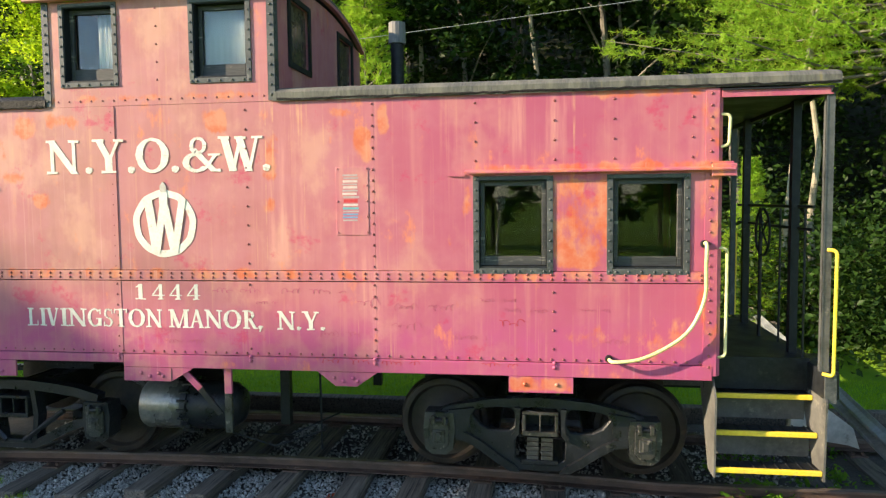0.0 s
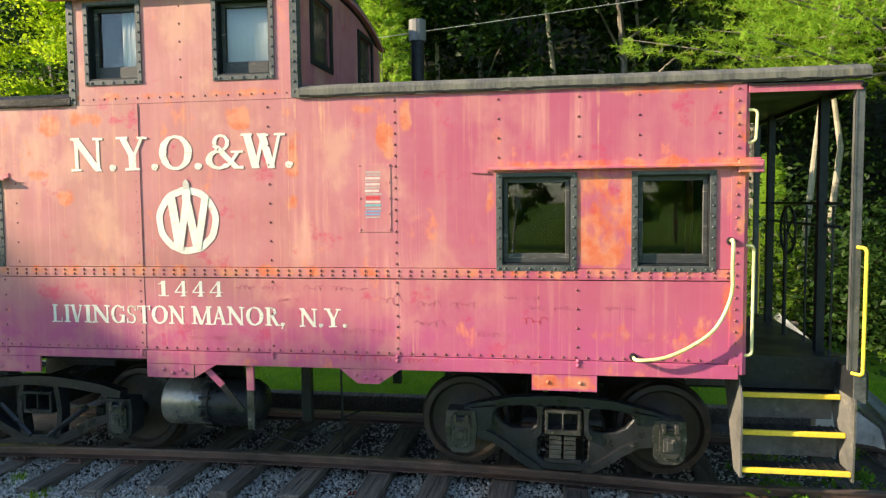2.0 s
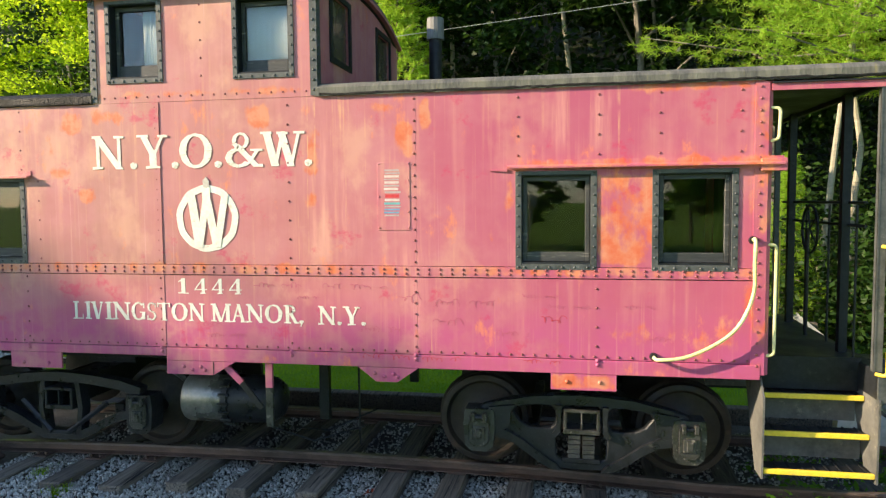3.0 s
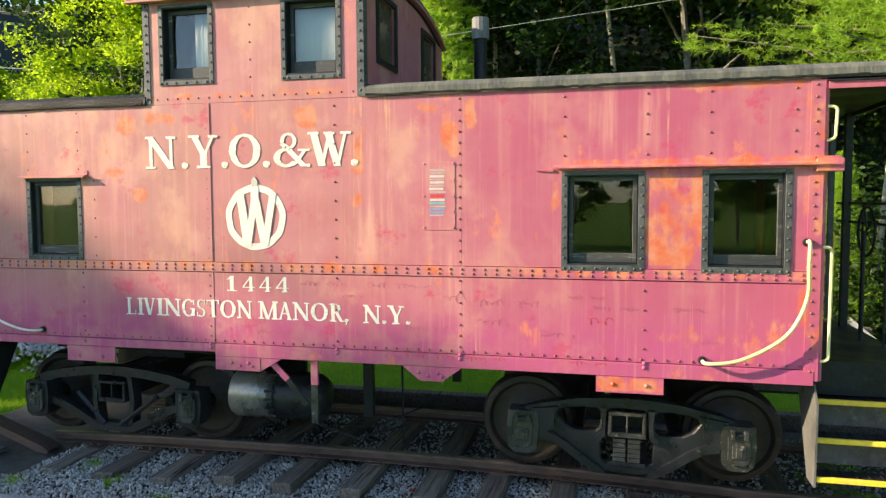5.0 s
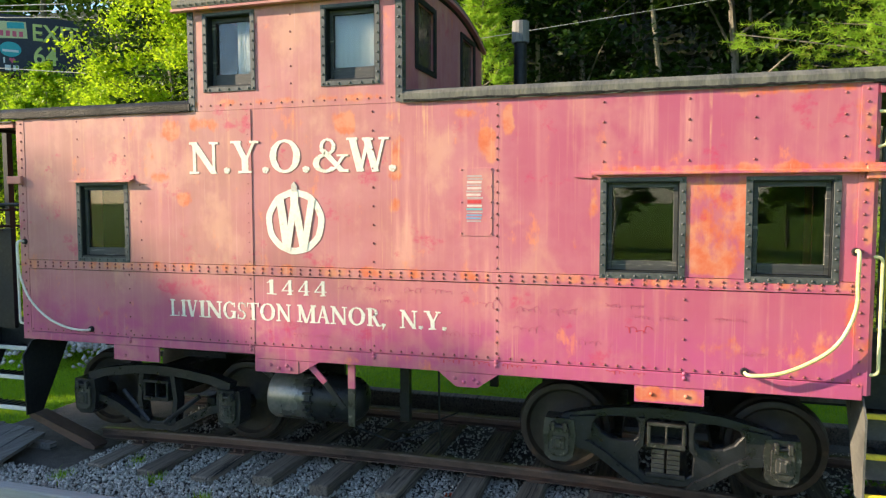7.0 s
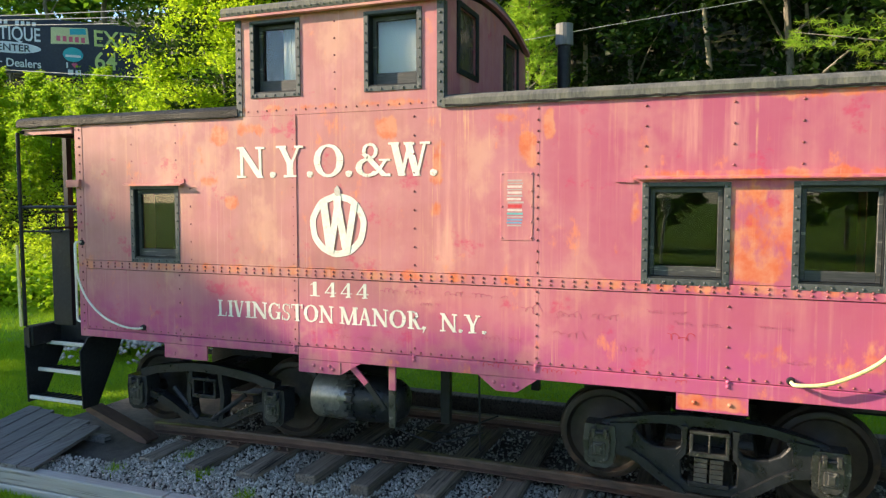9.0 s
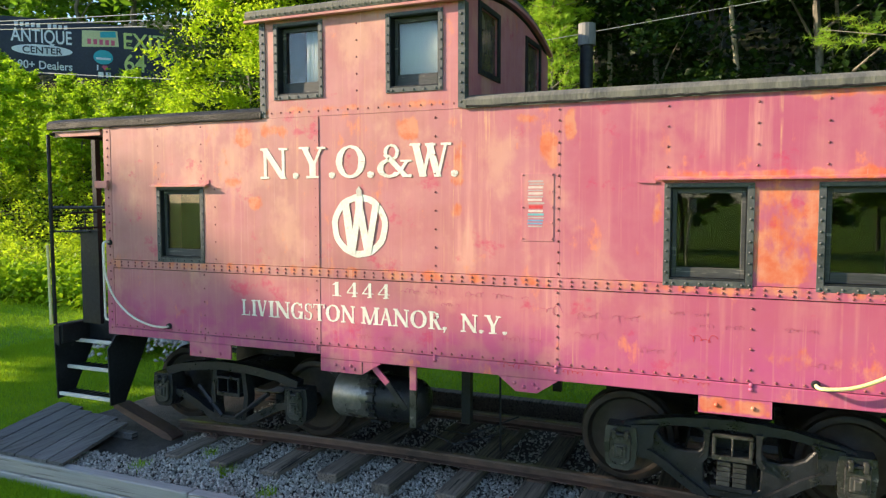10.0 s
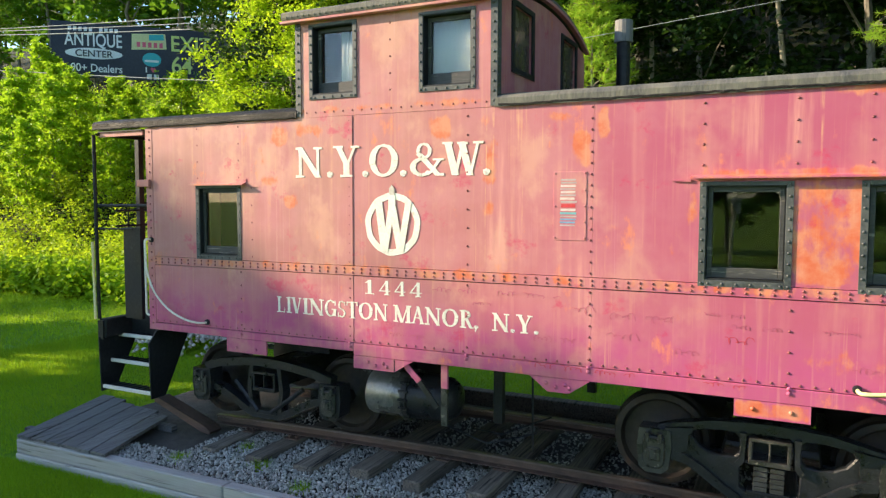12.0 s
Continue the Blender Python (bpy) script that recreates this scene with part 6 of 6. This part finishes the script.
def build_billboard():
    # local: u along the board, w up; the board faces the road
    o, turn = Vector((-44.2, 25.6, 10.85)), radians(46)
    m = Matrix.Translation(o) @ Matrix.Rotation(turn, 4, "Z") @ Matrix.Diagonal((0.75, 1, 0.86, 1))
    board = thing("billboard", o, "dark blue roadside billboard with white and yellow lettering", "billboard")
    navy = worn("navy_vinyl", (0.012, 0.018, 0.035), (0.018, 0.025, 0.045), 0.6, 0, 3, 0.1)
    white = worn("white_print", (0.72, 0.76, 0.80), (0.66, 0.7, 0.75), 0.6, 0, 5, 0.1)
    lime = worn("yellow_green_print", (0.55, 0.62, 0.20), (0.5, 0.58, 0.2), 0.6, 0, 5, 0.1)
    teal = worn("teal_print", (0.03, 0.40, 0.45), (0.03, 0.35, 0.42), 0.6, 0, 5, 0.1)
    cream = worn("cream_print", (0.60, 0.60, 0.32), (0.55, 0.55, 0.3), 0.6, 0, 5, 0.1)
    pink = worn("pink_print", (0.65, 0.12, 0.20), (0.6, 0.1, 0.18), 0.6, 0, 5, 0.1)

    def flat(name, pts, mat, lift=0.0, label=""):
        bm = bmesh.new()
        prism(bm, pts, "y", -0.012 - lift, -0.002 - lift)
        bm.transform(m)
        part(name, bm, mat, board, label)

    def oval(cx, cz, rx, rz, n=24):
        return [(cx + rx * math.cos(2 * math.pi * k / n), cz + rz * math.sin(2 * math.pi * k / n)) for k in range(n)]

    bm = bmesh.new()
    bx(bm, 0, 14.6, 0, 0.25, 0, 4.2)
    bm.transform(m)
    part("panel", bm, navy, board)
    for a in (-0.12, 14.6):
        bm = bmesh.new()
        bx(bm, a, a + 0.12, -0.03, 0.27, -0.1, 4.3)
        bm.transform(m)
        part("frame_edge", bm, TRIM, board)
    for a in (1.5, 5.5, 9.5, 13.2):
        bm = bmesh.new()
        bx(bm, a, a + 0.3, 0.27, 0.6, -9.5, 4.0)
        bm.transform(m)
        part("post", bm, BARK, board)
    lay = m @ pose(0, -0.02, 0, 90, 0, 0)
    for k in range(10):
        if k != 5:
            flat("brand_bar", [(1.35 + 0.42 * k, 3.52), (1.62 + 0.42 * k, 3.55), (1.62 + 0.42 * k, 3.86), (1.35 + 0.42 * k, 3.83)], white)
    words("sign_word", "ANTIQUE", 1.35, lay @ Matrix.Translation((3.4, 2.42, 0)) @ Matrix.Diagonal((0.80, 1.05, 1, 1)), white, board, "white sign lettering")
    flat("oval_plate", oval(3.4, 1.85, 2.35, 0.42), white)
    words("sign_word", "CENTER", 0.72, lay @ Matrix.Translation((3.4, 1.60, 0.012)) @ Matrix.Diagonal((1.15, 1, 1, 1)), navy, board, "navy sign lettering")
    words("sign_word", "90+ Dealers", 0.85, lay @ Matrix.Translation((3.6, 0.45, 0)), white, board, "white sign lettering")
    flat("patch", [(6.5, 2.35), (9.5, 2.55), (9.4, 3.75), (6.55, 3.6)], cream)
    for k in range(5):
        flat("brand_bar", [(6.95 + 0.48 * k, 2.6), (7.25 + 0.48 * k, 2.6), (7.25 + 0.48 * k, 3.0), (6.95 + 0.48 * k, 3.0)], pink, 0.012)
    flat("brand_patch", [(8.0, 3.15), (9.3, 3.25), (9.25, 3.7), (8.0, 3.6)], teal, 0.012)
    flat("badge", oval(8.2, 1.65, 0.80, 0.55), teal)
    flat("badge_bar", [(7.6, 1.45), (8.8, 1.45), (8.8, 1.62), (7.6, 1.62)], white, 0.012)
    flat("heart", [(8.3, 0.62), (8.55, 0.92), (8.4, 1.05), (8.3, 0.97), (8.2, 1.05), (8.05, 0.92)], pink)
    for a in (7.65, ):
        flat("brand_bar", [(a, 0.62), (a + 0.12, 0.62), (a + 0.12, 1.05), (a, 1.05)], white)
    for a in (7.75, 8.35):
        flat("brand_bar", [(a, 0.1), (a + 0.42, 0.1), (a + 0.42, 0.5), (a, 0.5)], white)
    words("sign_word", "EXIT", 1.75, lay @ Matrix.Translation((11.6, 2.45, 0)), lime, board, "pale yellow sign lettering")
    words("sign_word", "64", 1.9, lay @ Matrix.Translation((10.8, 0.7, 0)), lime, board, "pale yellow sign lettering")


def build_wires():
    mat = worn("cable_sheath", (0.30, 0.30, 0.29), (0.42, 0.42, 0.40), 0.5, 0.2)
    for p, q, sag, r in (((-48, 21, 13.12), (-20, 21, 11.37), 0.1, 0.022), ((-48, 21, 13.05), (-20, 21, 10.98), 0.1, 0.022), ((-48, 21, 12.85), (-20, 21, 10.65), 0.1, 0.022), ((-48, 21, 10.95), (-20, 21, 7.95), 0.1, 0.02),
                         ((-9, 9, 5.64), (9, 9, 7.30), 0.06, 0.006)):
        w = thing("overhead_wire", Vector(p), "thin grey overhead cable", "cable", "overhead cables")
        bm = bmesh.new()
        P, Q = Vector(p), Vector(q)
        tube(bm, [P.lerp(Q, t) - Vector((0, 0, 4 * sag * t * (1 - t))) for t in np.linspace(0, 1, 13)], r, 5)
        part("strand", bm, mat, w)


def build_guardrail():
    g = thing("guardrail", (3.9, 5, -0.55), "galvanised steel guardrail across the end of the track", "guardrail")
    prof = [(0.0, 0.31), (0.02, 0.27), (0.08, 0.24), (0.08, 0.20), (0.0, 0.155), (0.08, 0.11), (0.08, 0.07), (0.02, 0.04), (0.0, 0.0)]
    back = [(a + 0.006, b) for a, b in prof][::-1]
    bm = bmesh.new()
    prism(bm, [(-a, b) for a, b in prof] + [(-a, b) for a, b in back], "y", -1.5, 16.0)
    bm.transform(Matrix.Translation((3.48, 0, -0.11)) @ Matrix.Shear("XY", 4, (0.0, 0.0)))
    for v in bm.verts:
        v.co.x += 0.118 * (v.co.y - 1.5)
    part("beam", bm, GALV, g)
    for y in (0.4, 4.2, 8.0, 11.8):
        bm = bmesh.new()
        x = 3.50 + 0.118 * (y - 1.5)
        bx(bm, x + 0.01, x + 0.14, y, y + 0.15, -0.95, 0.18)
        part("post", bm, TIE, g)
    c = thing("concrete_block", (3.05, 1.6, -0.55), "pale broken concrete slab standing behind the steps", "concrete block")
    bm = bmesh.new()
    prism(bm, [(2.72, 0.42), (2.95, 0.36), (3.35, 0.05), (3.42, -0.18), (3.30, -0.14), (3.0, -0.10), (2.70, -0.16), (2.62, -0.56), (3.5, -0.56), (3.45, -0.2), (3.4, -0.05)][:7], "y", 1.9, 2.05)
    part("slab", bm, CONCRETE, c, bevel=0.015)


def build_small():
    rng = np.random.default_rng(77)
    # grass along the edging, weeds in the stones, red leaves by the rail
    def blades(name, x, y, z, h, mat, label, category):
        n = len(x)
        d = rng.normal(0, 0.35, (n, 2))
        g = rng.uniform(0, 6.28, n)
        w = (0.006 + 0.0009 * np.clip(-x - 10, 0, 20))
        b = np.stack([x, y, z], 1)
        s = np.stack([np.cos(g) * w, np.sin(g) * w, 0 * g], 1)
        hh = h * rng.uniform(0.5, 1.2, n)
        tip = b + np.stack([d[:, 0] * hh, d[:, 1] * hh, hh], 1)
        v = np.stack([b - s, b + s, tip], 1).reshape(-1, 3)
        raw(name, v, np.arange(3 * n).reshape(-1, 3), mat)
        tagged(bpy.data.objects[name], label, category, kind="stuff")
    n = 90000
    x, y = rng.uniform(-14, -2.5, n), -0.86 - np.abs(rng.normal(0, 0.9, n))
    x2, y2 = rng.uniform(-14.5, -8.55, 90000), rng.uniform(-0.9, 7, 90000)
    x3, y3 = rng.uniform(-9, 6, 36000), rng.uniform(3.5, 6.5, 36000)
    x4, y4 = rng.uniform(-32, -11, 90000), rng.uniform(-1, 10.5, 90000)
    x, y = np.concatenate([x, x2, x3, x4]), np.concatenate([y, y2, y3, y4])
    blades("lawn_grass", x, y, np.full(len(x), -0.56), 0.075 + 0.003 * np.clip(-x - 10, 0, 20), BLADE, "short green lawn grass beside the timber edging", "grass")
    cx = np.array([-4.35, -5.1, -3.6, -2.4, -5.6, -6.1]); cy = np.array([-0.42, -0.1, -0.55, -0.4, 0.25, -0.35])
    k = rng.integers(0, 6, 900)
    blades("gravel_weeds", cx[k] + rng.normal(0, 0.05, 900), cy[k] + rng.normal(0, 0.05, 900), np.full(900, -0.385), 0.12, BLADE, "small green weeds growing in the ballast", "weeds")
    red = leaf("red_vine_leaf", (0.35, 0.05, 0.03), (0.5, 0.12, 0.06), 0.3)
    spots = [(x, y, -0.375) for x, y in ((-2.0, 0.30), (-1.85, 0.2), (-1.3, 0.2), (-0.7, 0.3), (0.35, 0.45), (-2.05, 0.15))]
    scatter("red_weeds", spots, 12, 0.05, 0.08, red, "small reddish weed leaves beside the rail", "weeds", 78, 0.05)
    spots = [(x, y, -0.45) for x, y in zip(rng.uniform(1.7, 3.3, 40), rng.uniform(0.5, 2.6, 40))]
    scatter("step_weeds", spots, 26, 0.07, 0.22, LEAF_MID, "low green weeds behind the steps", "weeds", 79, 0.12)
    # a rusty steel skid at the rail's end
    s = thing("steel_skid", (-6.75, 0.55, -0.3), "rusty bent steel plate lying at the end of the rail", "steel scrap")
    bm = bmesh.new()
    prism(bm, [(-7.38, 0.01), (-7.30, 0.02), (-6.50, -0.25), (-6.40, -0.31), (-6.42, -0.345), (-6.55, -0.335), (-7.36, -0.035)], "y", 0.46, 0.66)
    part("plate", bm, RUST, s, bevel=0.008)
    # a stony heap on the lawn beyond
    rocks = thing("stone_heap", (-11.5, 5.1, -0.5), "low grey heap of stones on the lawn", "stone heap")
    v, f = [], []
    for k in range(900):
        g, r = rng.uniform(0, 6.28), min(1.5, abs(rng.normal(0, 0.7)))
        c = np.array([-11.5 + 1.2 * r * math.cos(g), 5.1 + 0.7 * r * math.sin(g), -0.55 + max(0, 0.5 - 0.3 * r)])
        b = len(v)
        for q in ((1, 0, 0), (-1, 0, 0), (0, 1, 0), (0, -1, 0), (0, 0, 1), (0, 0, -1)):
            v.append(c + np.array(q) * rng.uniform(0.03, 0.075) + rng.normal(0, 0.012, 3))
        f += [(b + i, b + j, b + l) for i, j, l in ((0, 2, 4), (2, 1, 4), (1, 3, 4), (3, 0, 4), (2, 0, 5), (1, 2, 5), (3, 1, 5), (0, 3, 5))]
    raw("rubble", v, f, STONE, rocks, kind="stuff")
    # the roadside lamp that the windows mirror
    lamp = thing("lamp_post", (-1.3, -15, -0.55), "pale lamp post beside the road", "lamp post")
    bm = bmesh.new()
    tube(bm, [(-1.42, -15, -0.6), (-1.40, -15, 1.2), (-1.34, -15, 2.0), (-1.28, -15, 2.3)], 0.045, 8)
    part("pole", bm, WHITE, lamp)
    bm = bmesh.new()
    bx(bm, -1.40, -1.16, -15.1, -14.9, 2.26, 2.68)
    part("head", bm, WHITE, lamp, bevel=0.03)


build_lettering(car)
build_side_details(car)
build_woods()
build_shade_trees()
build_billboard()
build_wires()
build_guardrail()
build_small()
